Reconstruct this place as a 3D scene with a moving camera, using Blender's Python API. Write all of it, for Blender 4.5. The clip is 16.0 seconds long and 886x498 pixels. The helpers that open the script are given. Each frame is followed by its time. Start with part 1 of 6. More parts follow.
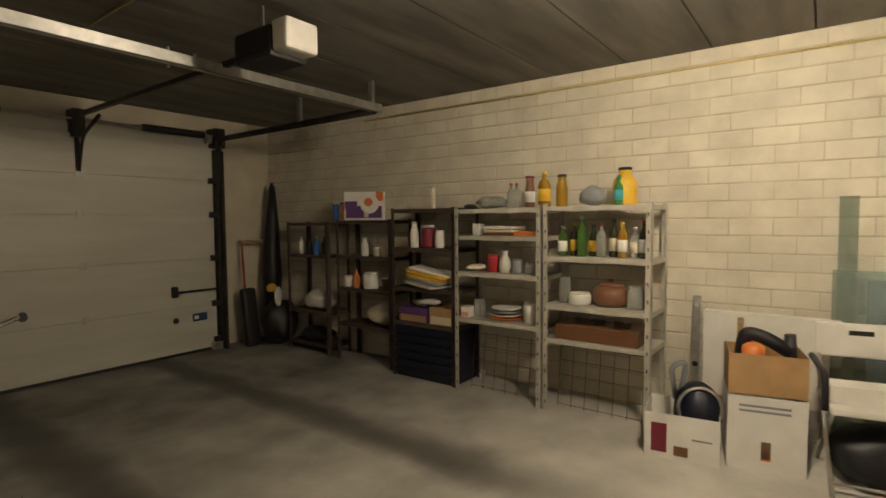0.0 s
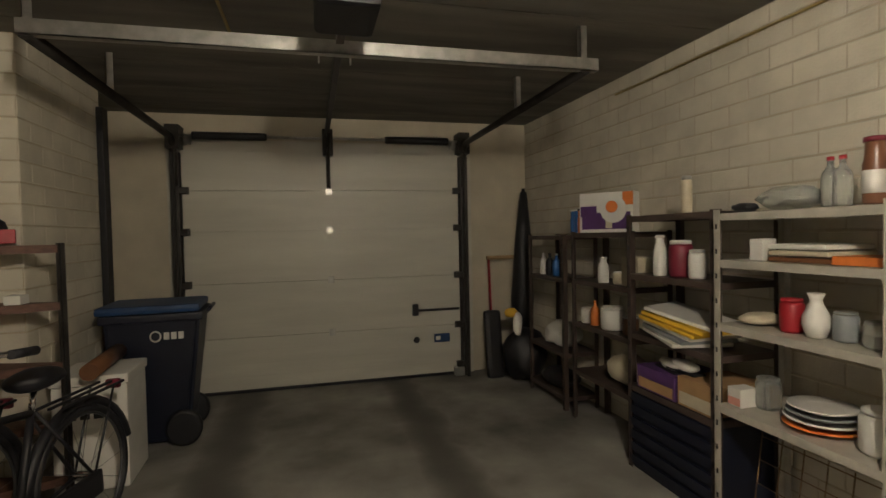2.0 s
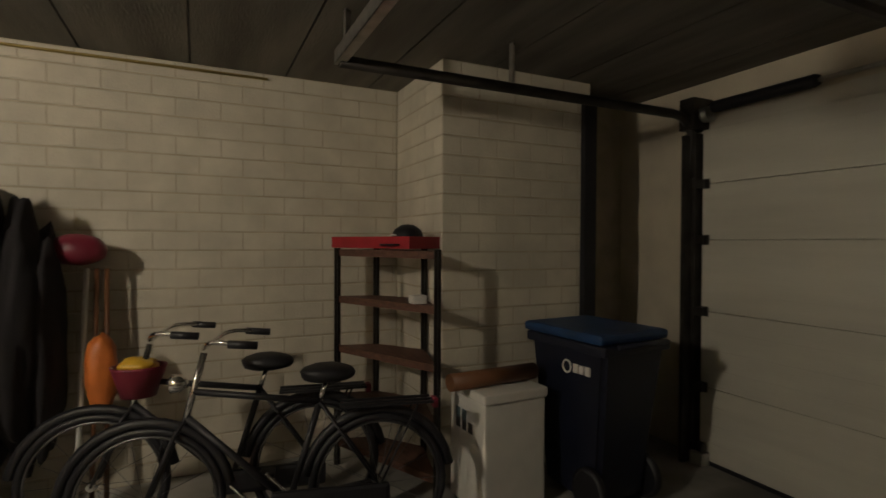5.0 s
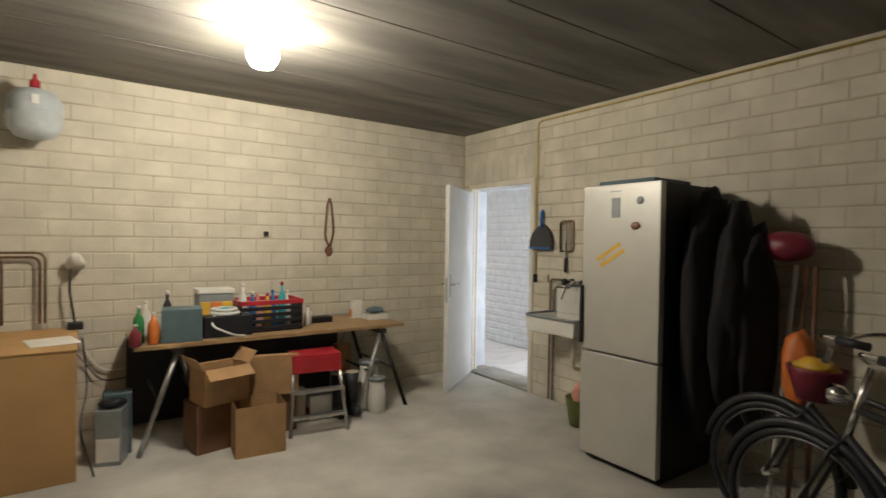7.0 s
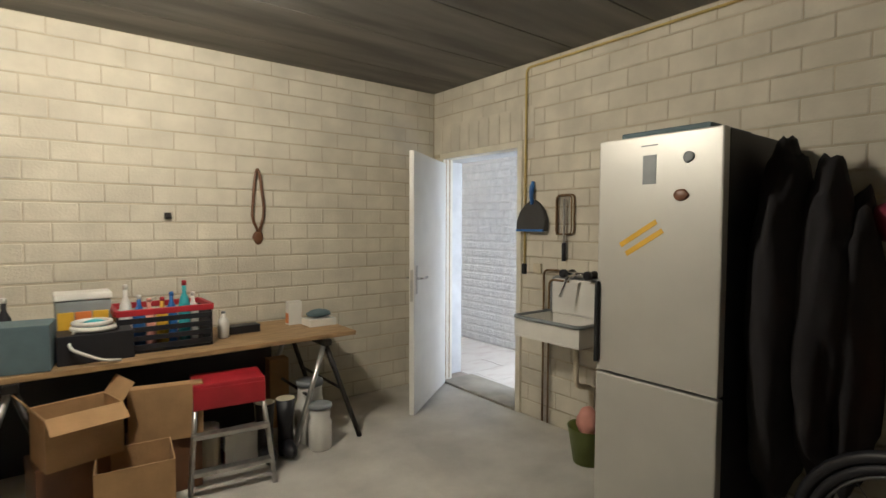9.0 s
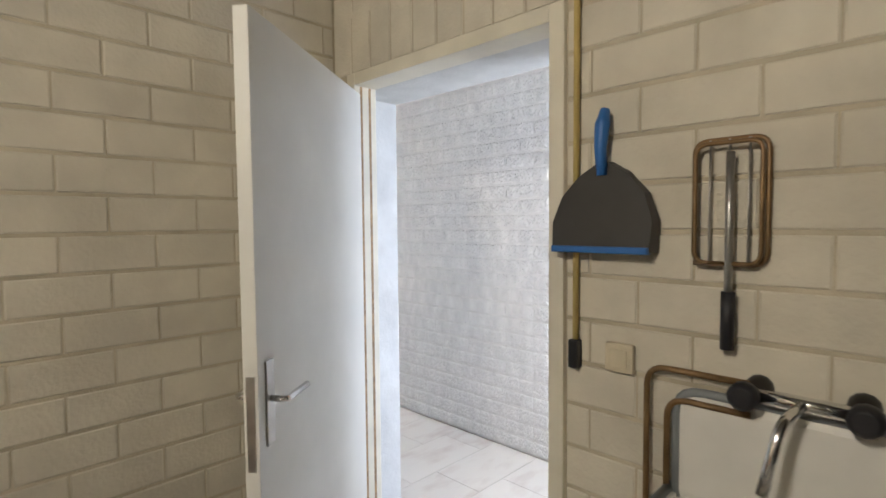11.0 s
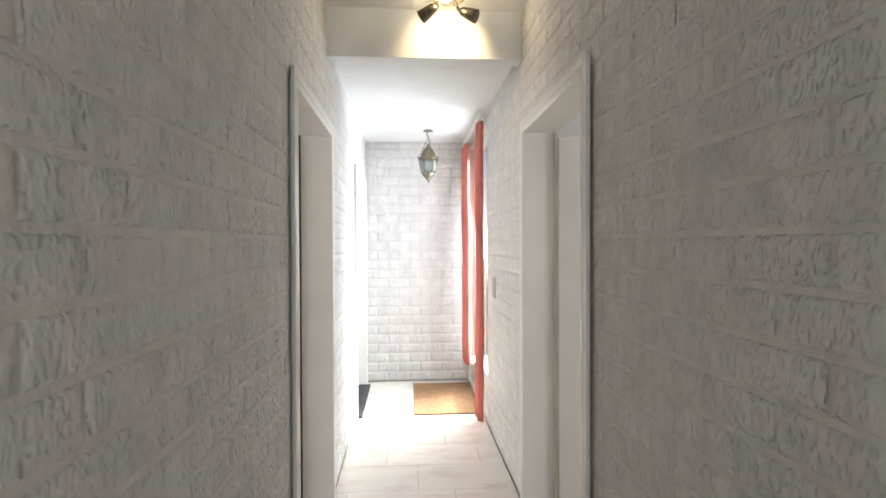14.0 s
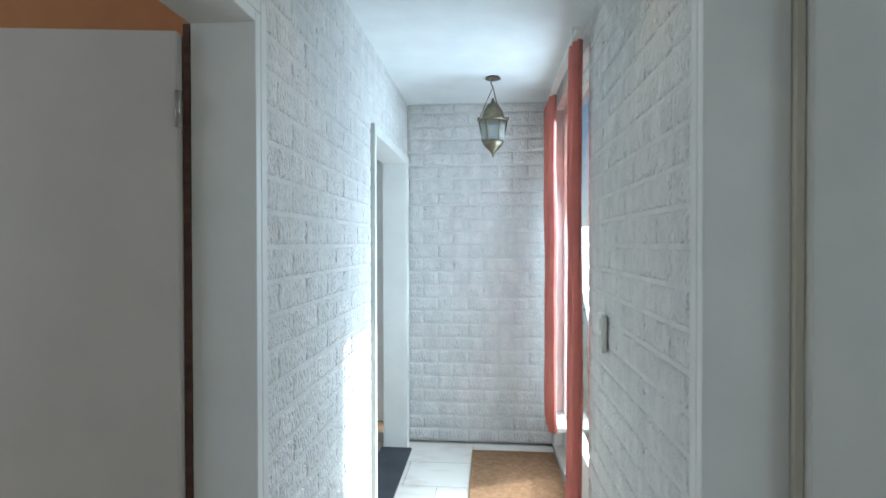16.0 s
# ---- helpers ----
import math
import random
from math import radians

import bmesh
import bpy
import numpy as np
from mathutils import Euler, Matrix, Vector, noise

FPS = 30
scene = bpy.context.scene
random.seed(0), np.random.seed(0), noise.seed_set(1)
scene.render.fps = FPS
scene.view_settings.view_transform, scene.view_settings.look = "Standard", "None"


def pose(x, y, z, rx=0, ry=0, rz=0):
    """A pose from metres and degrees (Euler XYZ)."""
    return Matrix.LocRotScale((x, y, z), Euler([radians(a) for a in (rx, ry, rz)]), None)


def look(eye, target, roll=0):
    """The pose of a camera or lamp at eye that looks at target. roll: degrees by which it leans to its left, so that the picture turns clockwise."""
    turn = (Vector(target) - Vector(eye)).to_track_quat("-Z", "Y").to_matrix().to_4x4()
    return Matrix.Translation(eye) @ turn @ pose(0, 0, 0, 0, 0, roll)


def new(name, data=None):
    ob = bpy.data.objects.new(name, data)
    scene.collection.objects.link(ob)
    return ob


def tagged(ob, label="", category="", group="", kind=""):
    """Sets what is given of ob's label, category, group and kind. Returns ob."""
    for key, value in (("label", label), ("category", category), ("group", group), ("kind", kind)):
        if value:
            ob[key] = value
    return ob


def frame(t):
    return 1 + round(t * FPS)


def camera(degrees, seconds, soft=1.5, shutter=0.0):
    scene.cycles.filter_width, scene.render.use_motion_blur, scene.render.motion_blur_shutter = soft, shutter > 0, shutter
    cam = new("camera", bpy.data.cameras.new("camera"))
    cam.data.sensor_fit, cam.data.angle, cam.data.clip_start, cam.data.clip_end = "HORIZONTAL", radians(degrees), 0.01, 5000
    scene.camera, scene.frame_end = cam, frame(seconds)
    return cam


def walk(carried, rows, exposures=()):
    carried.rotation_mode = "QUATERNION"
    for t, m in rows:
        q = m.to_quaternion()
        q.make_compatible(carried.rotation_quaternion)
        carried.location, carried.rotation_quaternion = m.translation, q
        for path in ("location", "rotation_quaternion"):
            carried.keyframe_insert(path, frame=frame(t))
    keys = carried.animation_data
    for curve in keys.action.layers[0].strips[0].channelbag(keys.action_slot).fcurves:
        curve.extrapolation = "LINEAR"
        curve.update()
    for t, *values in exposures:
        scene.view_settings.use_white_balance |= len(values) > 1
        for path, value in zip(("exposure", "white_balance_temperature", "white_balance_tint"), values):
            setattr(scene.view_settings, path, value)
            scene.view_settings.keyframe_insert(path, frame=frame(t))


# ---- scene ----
cam = camera(81.6, 16.0, shutter=0.2)
PATH = [
    (0, (0.707, 1.532, 1.483), (3.825, 3.840, 1.267), -0.5),
    (0.5, (1.000, 1.612, 1.525), (3.744, 4.438, 1.329), -0.8),
    (1, (1.399, 1.740, 1.546), (3.699, 4.986, 1.348), -1.1),
    (1.5, (1.807, 1.869, 1.542), (2.704, 3.655, 1.456), -1.3),
    (2, (2.426, 1.981, 1.504), (2.919, 3.918, 1.446), -1.2),
    (2.5, (2.954, 2.205, 1.566), (3.001, 4.204, 1.512), -1.0),
    (3, (3.352, 2.468, 1.571), (2.940, 4.425, 1.537), -0.5),
    (3.2, (3.458, 2.610, 1.566), (2.893, 4.528, 1.534), -0.3),
    (5.5, (3.744, 4.311, 1.540), (1.755, 4.515, 1.514), 0.6),
    (6, (3.700, 4.469, 1.519), (1.784, 3.894, 1.493), 1.1),
    (6.5, (3.627, 4.617, 1.477), (2.010, 3.440, 1.461), 1.6),
    (7, (3.636, 4.732, 1.495), (2.480, 3.099, 1.461), 0.9),
    (7.5, (3.579, 4.800, 1.499), (2.717, 2.996, 1.443), 0.6),
    (8, (3.425, 4.695, 1.472), (2.679, 2.841, 1.394), 0.3),
    (8.5, (3.229, 4.351, 1.473), (2.198, 2.641, 1.372), 0.0),
    (10.8, (1.441, 2.088, 1.470), (0.026, 0.676, 1.394), -0.1),
    (11, (1.289, 1.913, 1.510), (-0.138, 0.515, 1.406), -0.5),
    (11.5, (0.943, 1.518, 1.523), (-0.567, 0.206, 1.388), -0.9),
    (12, (0.471, 1.125, 1.482), (-1.010, -0.219, 1.373), -1.2),
    (12.5, (0.007, 0.970, 1.485), (-1.221, -0.608, 1.365), -0.2),
    (13, (-0.274, 0.680, 1.458), (-1.341, -1.011, 1.379), -1.2),
    (13.5, (-0.555, 0.327, 1.461), (-1.151, -1.581, 1.411), -1.0),
    (14, (-0.785, 0.016, 1.443), (-0.924, -1.979, 1.420), -0.2),
    (14.5, (-0.936, -0.377, 1.438), (-0.952, -2.377, 1.414), 0.3),
    (15, (-0.962, -0.806, 1.450), (-0.929, -2.805, 1.422), 0.1),
    (15.5, (-0.977, -1.221, 1.463), (-0.895, -3.219, 1.433), -0.1),
    (16, (-0.962, -1.594, 1.472), (-0.782, -3.585, 1.450), -0.1),
]
EXPOSURE = [(0, 2.42, 6600, 13), (1.0, 2.5, 6450, 13), (2.5, 2.5, 5850, 14), (3.2, 2.36, 5800, 14), (5.5, 2.05, 6100, 14), (6.5, 2.1, 5850, 12), (7.5, 2.2, 5750, 12), (8.5, 2.2, 5700, 12),
            (11, 2.2, 5700, 14), (11.5, 2.15, 5900, 14), (12, 1.6, 6000, 15), (12.5, 1.15, 6150, 15), (13, 1.05, 6500, 14), (14, 0.65, 6600, 12), (15, 0.35, 6200, 9), (15.5, 0.05, 5800, 4), (16, -0.15, 5500, 0)]
walk(cam, [(t, look(eye, target, roll)) for t, eye, target, roll in PATH], EXPOSURE)
GARAGE_W = 8

# ---- light and exposure ----
world = bpy.data.worlds.new("sky")
scene.world = world
world.use_nodes = True
wn = world.node_tree
sky = wn.nodes.new("ShaderNodeTexSky")
sky.sky_type = "NISHITA"
sky.sun_disc = False
sky.sun_elevation = radians(44.5)
sky.sun_rotation = radians(294)
wn.links.new(sky.outputs[0], wn.nodes["Background"].inputs[0])
wn.nodes["Background"].inputs[1].default_value = 0.15


def lamp(name, kind, m, energy, color=(1, 1, 1), **kw):
    d = bpy.data.lights.new(name, kind)
    d.energy, d.color = energy, color
    for k, v in kw.items():
        if k == "angle":
            d.angle = v
        if k == "radius":
            d.shadow_soft_size = v
        if k == "size":
            d.shape, d.size, d.size_y = "RECTANGLE", v[0], v[1]
        if k == "cone":
            d.spot_size, d.spot_blend = v, 0.5
    o = new(name, d)
    o.matrix_world = m
    return o


SUN_DIR = Vector((1.0, 0.45, -1.08))
lamp("sun", "SUN", look((-8, -8, 8), Vector((-8, -8, 8)) + SUN_DIR), 5.0, (1, 0.95, 0.86), angle=radians(0.5))
lamp("bulb_light", "POINT", pose(2.78, 1.7, 2.46), GARAGE_W, (1.0, 0.87, 0.69), radius=0.06)
lamp("spot_light", "SPOT", look((-1.02, -2.62, 2.6), (-1.0, -2.9, 2.5)), 5, (1.0, 0.75, 0.42), radius=0.02, cone=radians(120))
# Lamps added inside the side rooms; the windows they stand for aren't built.
lamp("room_window_light", "AREA", look((2.36, -1.6, 1.5), (0, -1.8, 1.2)), 26, (0.95, 0.97, 1.0), size=(1.2, 1.2))
lamp("room_window_light", "AREA", look((-4.16, -1.2, 1.5), (-1.5, -1.8, 1.2)), 34, (0.95, 0.97, 1.0), size=(1.4, 1.2))
lamp("room_window_light", "AREA", look((2.36, -4.6, 1.5), (0, -4.6, 1.2)), 23, (0.95, 0.97, 1.0), size=(1.2, 1.2))
# Fill lamp added at the corridor's unseen start to brighten the near walls.
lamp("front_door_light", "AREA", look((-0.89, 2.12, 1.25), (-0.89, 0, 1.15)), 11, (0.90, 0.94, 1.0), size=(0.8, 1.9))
lamp("window_sky_light", "AREA", look((-1.56, -4.6, 1.3), (0, -4.6, 1.0)), 44, (0.74, 0.87, 1.0), size=(1.0, 1.9))


# ---- materials ----
def mat(name, color, rough=0.7, metal=0.0, var=0.12, scale=6.0, bump=0.15, bscale=60.0, color2=None, alpha=None, trans=0.0, rand=0.0, stretch=(1, 1, 1), contrast=(0.35, 0.7), world_co=False, bdist=0.01):
    m = bpy.data.materials.new(name)
    m.use_nodes = True
    nt = m.node_tree
    b = nt.nodes["Principled BSDF"]
    b.inputs["Roughness"].default_value = rough
    b.inputs["Metallic"].default_value = metal
    b.inputs["Transmission Weight"].default_value = trans
    tc = nt.nodes.new("ShaderNodeTexCoord")
    mp = nt.nodes.new("ShaderNodeMapping")
    mp.inputs["Scale"].default_value = stretch
    geo = nt.nodes.new("ShaderNodeNewGeometry")
    nt.links.new(geo.outputs["Position"] if world_co else tc.outputs["Object"], mp.inputs[0])
    n1 = nt.nodes.new("ShaderNodeTexNoise")
    n1.inputs["Scale"].default_value = scale
    n1.inputs["Detail"].default_value = 6
    nt.links.new(mp.outputs[0], n1.inputs[0])
    ramp = nt.nodes.new("ShaderNodeValToRGB")
    ramp.color_ramp.elements[0].position, ramp.color_ramp.elements[1].position = contrast
    c2 = color2 or tuple(c * (1 - 2.2 * var) for c in color)
    ramp.color_ramp.elements[0].color = (*c2, 1)
    ramp.color_ramp.elements[1].color = (*color, 1)
    nt.links.new(n1.outputs[0], ramp.inputs[0])
    out = ramp.outputs[0]
    if rand:
        oi = nt.nodes.new("ShaderNodeObjectInfo")
        hs = nt.nodes.new("ShaderNodeHueSaturation")
        ma = nt.nodes.new("ShaderNodeMath")
        ma.operation = "MULTIPLY_ADD"
        nt.links.new(oi.outputs["Random"], ma.inputs[0])
        ma.inputs[1].default_value, ma.inputs[2].default_value = rand, 1 - rand / 2
        nt.links.new(ma.outputs[0], hs.inputs["Value"])
        nt.links.new(out, hs.inputs["Color"])
        out = hs.outputs[0]
    nt.links.new(out, b.inputs["Base Color"])
    if bump:
        n2 = nt.nodes.new("ShaderNodeTexNoise")
        n2.inputs["Scale"].default_value = bscale
        n2.inputs["Detail"].default_value = 4
        nt.links.new(mp.outputs[0], n2.inputs[0])
        bp = nt.nodes.new("ShaderNodeBump")
        bp.inputs["Strength"].default_value = bump
        bp.inputs["Distance"].default_value = bdist
        nt.links.new(n2.outputs[0], bp.inputs["Height"])
        nt.links.new(bp.outputs[0], b.inputs["Normal"])
    return m


def glow(name, color, strength):
    m = bpy.data.materials.new(name)
    m.use_nodes = True
    b = m.node_tree.nodes["Principled BSDF"]
    b.inputs["Base Color"].default_value = (*color, 1)
    b.inputs["Emission Color"].default_value = (*color, 1)
    b.inputs["Emission Strength"].default_value = strength
    return m


M_BLOCK = mat("cream_block", (0.66, 0.61, 0.50), 0.85, var=0.09, scale=4, bump=0.3, bscale=70, rand=0.10, world_co=True)
M_MORTAR = mat("mortar", (0.555, 0.49, 0.365), 0.95, var=0.12, scale=5, bump=0.4, bscale=150)
M_ROUGH = mat("rough_white_brick", (0.80, 0.775, 0.735), 0.8, var=0.07, scale=14, bump=0.45, bscale=120, rand=0.03, stretch=(1, 1, 0.5), world_co=True, bdist=0.02)


def pocks(m, scale, stretch, depth, spots):
    """Upright pocks pressed into the paint, with a few dark pinholes."""
    nt = m.node_tree
    bsdf = nt.nodes["Principled BSDF"]
    base = bsdf.inputs["Base Color"].links[0].from_socket
    under = bsdf.inputs["Normal"].links[0].from_socket
    geo = nt.nodes.new("ShaderNodeNewGeometry")
    mp = nt.nodes.new("ShaderNodeMapping")
    mp.inputs["Scale"].default_value = stretch
    nt.links.new(geo.outputs["Position"], mp.inputs[0])
    warp = nt.nodes.new("ShaderNodeTexNoise")
    warp.inputs["Scale"].default_value = 30
    nt.links.new(mp.outputs[0], warp.inputs[0])
    shift = nt.nodes.new("ShaderNodeVectorMath")
    shift.operation = "MULTIPLY_ADD"
    nt.links.new(warp.outputs["Color"], shift.inputs[0])
    shift.inputs[1].default_value = (0.03, 0.03, 0.03)
    nt.links.new(mp.outputs[0], shift.inputs[2])
    vor = nt.nodes.new("ShaderNodeTexVoronoi")
    vor.inputs["Scale"].default_value = scale
    nt.links.new(shift.outputs[0], vor.inputs["Vector"])
    dip = nt.nodes.new("ShaderNodeMapRange")
    dip.interpolation_type = "SMOOTHSTEP"
    dip.inputs[1].default_value, dip.inputs[2].default_value = 0.0, 0.65
    nt.links.new(vor.outputs["Distance"], dip.inputs[0])
    bp = nt.nodes.new("ShaderNodeBump")
    bp.inputs["Strength"].default_value, bp.inputs["Distance"].default_value = 0.8, depth
    nt.links.new(dip.outputs[0], bp.inputs["Height"])
    nt.links.new(under, bp.inputs["Normal"])
    nt.links.new(bp.outputs[0], bsdf.inputs["Normal"])
    pin = nt.nodes.new("ShaderNodeTexVoronoi")
    pin.inputs["Scale"].default_value = 16
    nt.links.new(geo.outputs["Position"], pin.inputs["Vector"])
    hole = nt.nodes.new("ShaderNodeMath")
    hole.operation = "LESS_THAN"
    nt.links.new(pin.outputs["Distance"], hole.inputs[0])
    hole.inputs[1].default_value = spots
    mix = nt.nodes.new("ShaderNodeMix")
    mix.data_type = "RGBA"
    nt.links.new(hole.outputs[0], mix.inputs[0])
    nt.links.new(base, mix.inputs[6])
    mix.inputs[7].default_value = (0.10, 0.085, 0.06, 1)
    nt.links.new(mix.outputs[2], bsdf.inputs["Base Color"])


pocks(M_ROUGH, 80, (1, 1, 0.5), 0.008, 0.025)
M_WMORTAR = mat("painted_mortar", (0.77, 0.745, 0.70), 0.85, var=0.06, scale=12, bump=0.6, bscale=60)
M_CEIL = mat("concrete_planks", (0.22, 0.205, 0.175), 0.9, var=0.22, scale=2.2, bump=0.3, bscale=40, stretch=(0.35, 2.2, 1), rand=0.1)
M_SEAM = mat("ceiling_seam", (0.36, 0.33, 0.27), 0.9, bump=0.2)
M_WCEIL = mat("white_ceiling", (0.82, 0.82, 0.8), 0.9, var=0.03, bump=0.1)
M_CONC = mat("concrete_floor", (0.60, 0.575, 0.52), 0.75, var=0.13, scale=2.6, bump=0.25, bscale=30)


def tyre_marks(m):
    """Two dark bands of old rubber and oil along y, broken up by noise."""
    nt = m.node_tree
    bsdf = nt.nodes["Principled BSDF"]
    base = bsdf.inputs["Base Color"].links[0].from_socket
    geo = nt.nodes.new("ShaderNodeNewGeometry")
    sep = nt.nodes.new("ShaderNodeSeparateXYZ")
    nt.links.new(geo.outputs["Position"], sep.inputs[0])
    nz = nt.nodes.new("ShaderNodeTexNoise")
    nz.inputs["Scale"].default_value = 1.7
    nz.inputs["Detail"].default_value = 5

    def op(kind, p, q=None, r=None):
        n = nt.nodes.new("ShaderNodeMath")
        n.operation = kind
        for i, v in enumerate((p, q, r)):
            if v is None:
                continue
            if isinstance(v, (int, float)):
                n.inputs[i].default_value = v
            else:
                nt.links.new(v, n.inputs[i])
        return n.outputs[0]
    nt.links.new(geo.outputs["Position"], nz.inputs[0])
    wob = op("MULTIPLY_ADD", nz.outputs[0], 0.35, -0.17)
    x = op("ADD", sep.outputs[0], wob)
    total = None
    for cx, wide in ((3.25, 0.26), (1.80, 0.30)):
        d = op("DIVIDE", op("SUBTRACT", x, cx), wide)
        g = op("EXPONENT", op("MULTIPLY", op("POWER", op("ABSOLUTE", d), 2.5), -1.0))
        total = g if total is None else op("MAXIMUM", total, g)
    far = nt.nodes.new("ShaderNodeMapRange")
    nt.links.new(sep.outputs[1], far.inputs[0])
    far.inputs[1].default_value, far.inputs[2].default_value = 2.0, 3.2
    dark_mix = op("MULTIPLY", op("MULTIPLY", total, far.outputs[0]), 0.86)
    # Noisy darkening between the bands, growing with y towards the garage door.
    door_ramp = nt.nodes.new("ShaderNodeMapRange")
    nt.links.new(sep.outputs[1], door_ramp.inputs[0])
    door_ramp.inputs[1].default_value, door_ramp.inputs[2].default_value, door_ramp.inputs[4].default_value = 1.8, 5.5, 1.15
    dark_mix = op("MAXIMUM", dark_mix, op("MULTIPLY", door_ramp.outputs[0], nz.outputs[0]))
    mix = nt.nodes.new("ShaderNodeMix")
    mix.data_type = "RGBA"
    nt.links.new(dark_mix, mix.inputs[0])
    nt.links.new(base, mix.inputs[6])
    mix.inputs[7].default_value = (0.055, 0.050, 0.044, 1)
    nt.links.new(mix.outputs[2], bsdf.inputs["Base Color"])


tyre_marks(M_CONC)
M_MARBLE = mat("cream_marble", (0.74, 0.69, 0.62), 0.16, var=0.08, scale=3.5, bump=0, color2=(0.64, 0.56, 0.50), rand=0.06, world_co=True, stretch=(1, 2.4, 1), contrast=(0.3, 0.5))
M_GROUT = mat("grout", (0.40, 0.34, 0.28), 0.9)
M_WPAINT = mat("white_paint", (0.78, 0.77, 0.72), 0.4, var=0.04, scale=4, bump=0.04)
M_CPAINT = mat("cream_paint", (0.74, 0.69, 0.56), 0.5, var=0.07, scale=5, bump=0.05)
M_DOORP = mat("sectional_panel", (0.60, 0.58, 0.50), 0.45, var=0.07, scale=2, bump=0.08, bscale=25, stretch=(0.4, 1, 3))
M_BLACK = mat("black_plastic", (0.012, 0.012, 0.016), 0.5, var=0.15, bump=0.08)
M_NAVY = mat("dark_blue_plastic", (0.007, 0.010, 0.026), 0.45, var=0.15, bump=0.1, bscale=120)
M_BLUE = mat("blue_plastic", (0.012, 0.05, 0.15), 0.5, var=0.15, bump=0.1)
M_STEEL = mat("galvanised_steel", (0.56, 0.55, 0.52), 0.35, 0.9, var=0.12, scale=18, bump=0.06)
M_DSTEEL = mat("dark_steel", (0.06, 0.055, 0.05), 0.45, 0.7, var=0.2, bump=0.08)
M_CHROME = mat("chrome", (0.8, 0.8, 0.8), 0.12, 1.0, var=0.03, bump=0)
M_GREYSHELF = mat("grey_enamel", (0.52, 0.49, 0.42), 0.5, 0.1, var=0.1, scale=12, bump=0.06)
M_BRNSHELF = mat("brown_enamel", (0.085, 0.06, 0.05), 0.5, 0.1, var=0.15, scale=8, bump=0.08)
M_RED = mat("red_plastic", (0.42, 0.02, 0.03), 0.45, var=0.12, bump=0.05)
M_FRIDGE = mat("silver_enamel", (0.56, 0.55, 0.51), 0.38, 0.35, var=0.04, scale=3, bump=0.02)
M_DARKSIDE = mat("dark_grey_enamel", (0.018, 0.018, 0.022), 0.5, 0.1, var=0.1, bump=0.05)
M_CARD = mat("cardboard", (0.46, 0.28, 0.13), 0.9, var=0.1, scale=7, bump=0.12, bscale=80)
M_PARCEL = mat("brown_board", (0.50, 0.30, 0.12), 0.75, var=0.08, scale=3, bump=0.06)
M_WHITEP = mat("white_plastic", (0.75, 0.73, 0.68), 0.4, var=0.05, bump=0.03)
M_WOOD = mat("wood", (0.42, 0.27, 0.13), 0.6, var=0.2, scale=8, bump=0.12, stretch=(1, 6, 6))
M_DWOOD = mat("dark_brown_wood", (0.15, 0.07, 0.045), 0.6, var=0.2, scale=8, bump=0.12, stretch=(1, 6, 6))
M_ORANGEWALL = mat("terracotta_paint", (0.62, 0.30, 0.13), 0.8, var=0.05, bump=0.1)
M_CURTAIN = mat("salmon_cloth", (0.62, 0.20, 0.15), 0.85, var=0.10, scale=5, bump=0.15, bscale=200, color2=(0.52, 0.15, 0.12))
M_MAT = mat("coir", (0.36, 0.20, 0.10), 0.95, var=0.15, scale=30, bump=0.8, bscale=250)
M_SLATE = mat("slate", (0.05, 0.055, 0.065), 0.6, var=0.2, bump=0.2)
M_YPIPE = mat("yellow_conduit", (0.55, 0.42, 0.14), 0.45, var=0.08, bump=0.03)
M_COPPER = mat("old_copper", (0.30, 0.19, 0.09), 0.4, 0.7, var=0.2, scale=10, bump=0.06)
M_GRASS = mat("lawn", (0.06, 0.10, 0.03), 0.95, var=0.2, bump=0.5)
M_BULB = glow("lit_glass", (1.0, 0.86, 0.6), 30.0)
M_GLASS = mat("clear_glass", (0.9, 0.93, 0.92), 0.03, trans=1.0, var=0.0, bump=0)
M_BRASS = mat("aged_brass", (0.26, 0.22, 0.15), 0.35, 0.9, var=0.2, scale=20, bump=0.2)


# ---- mesh helpers ----
def bx(bm, a, b, bevel=0.0, m=None):
    """A box from corner a to corner b."""
    vs = [bm.verts.new((x, y, z)) for x in (a[0], b[0]) for y in (a[1], b[1]) for z in (a[2], b[2])]
    fs = [bm.faces.new([vs[i] for i in f]) for f in ((0, 1, 3, 2), (4, 6, 7, 5), (0, 4, 5, 1), (2, 3, 7, 6), (0, 2, 6, 4), (1, 5, 7, 3))]
    bmesh.ops.recalc_face_normals(bm, faces=fs)
    if bevel:
        es = list({e for f in fs for e in f.edges})
        r = bmesh.ops.bevel(bm, geom=es, offset=bevel, segments=2, affect="EDGES", profile=0.6)
        vs = list({v for f in r["faces"] for v in f.verts} | {v for v in vs if v.is_valid})
    if m is not None:
        bmesh.ops.transform(bm, matrix=m, verts=vs)
    return bm


def B(a, b, bevel=0.0, m=None):
    return bx(bmesh.new(), a, b, bevel, m)


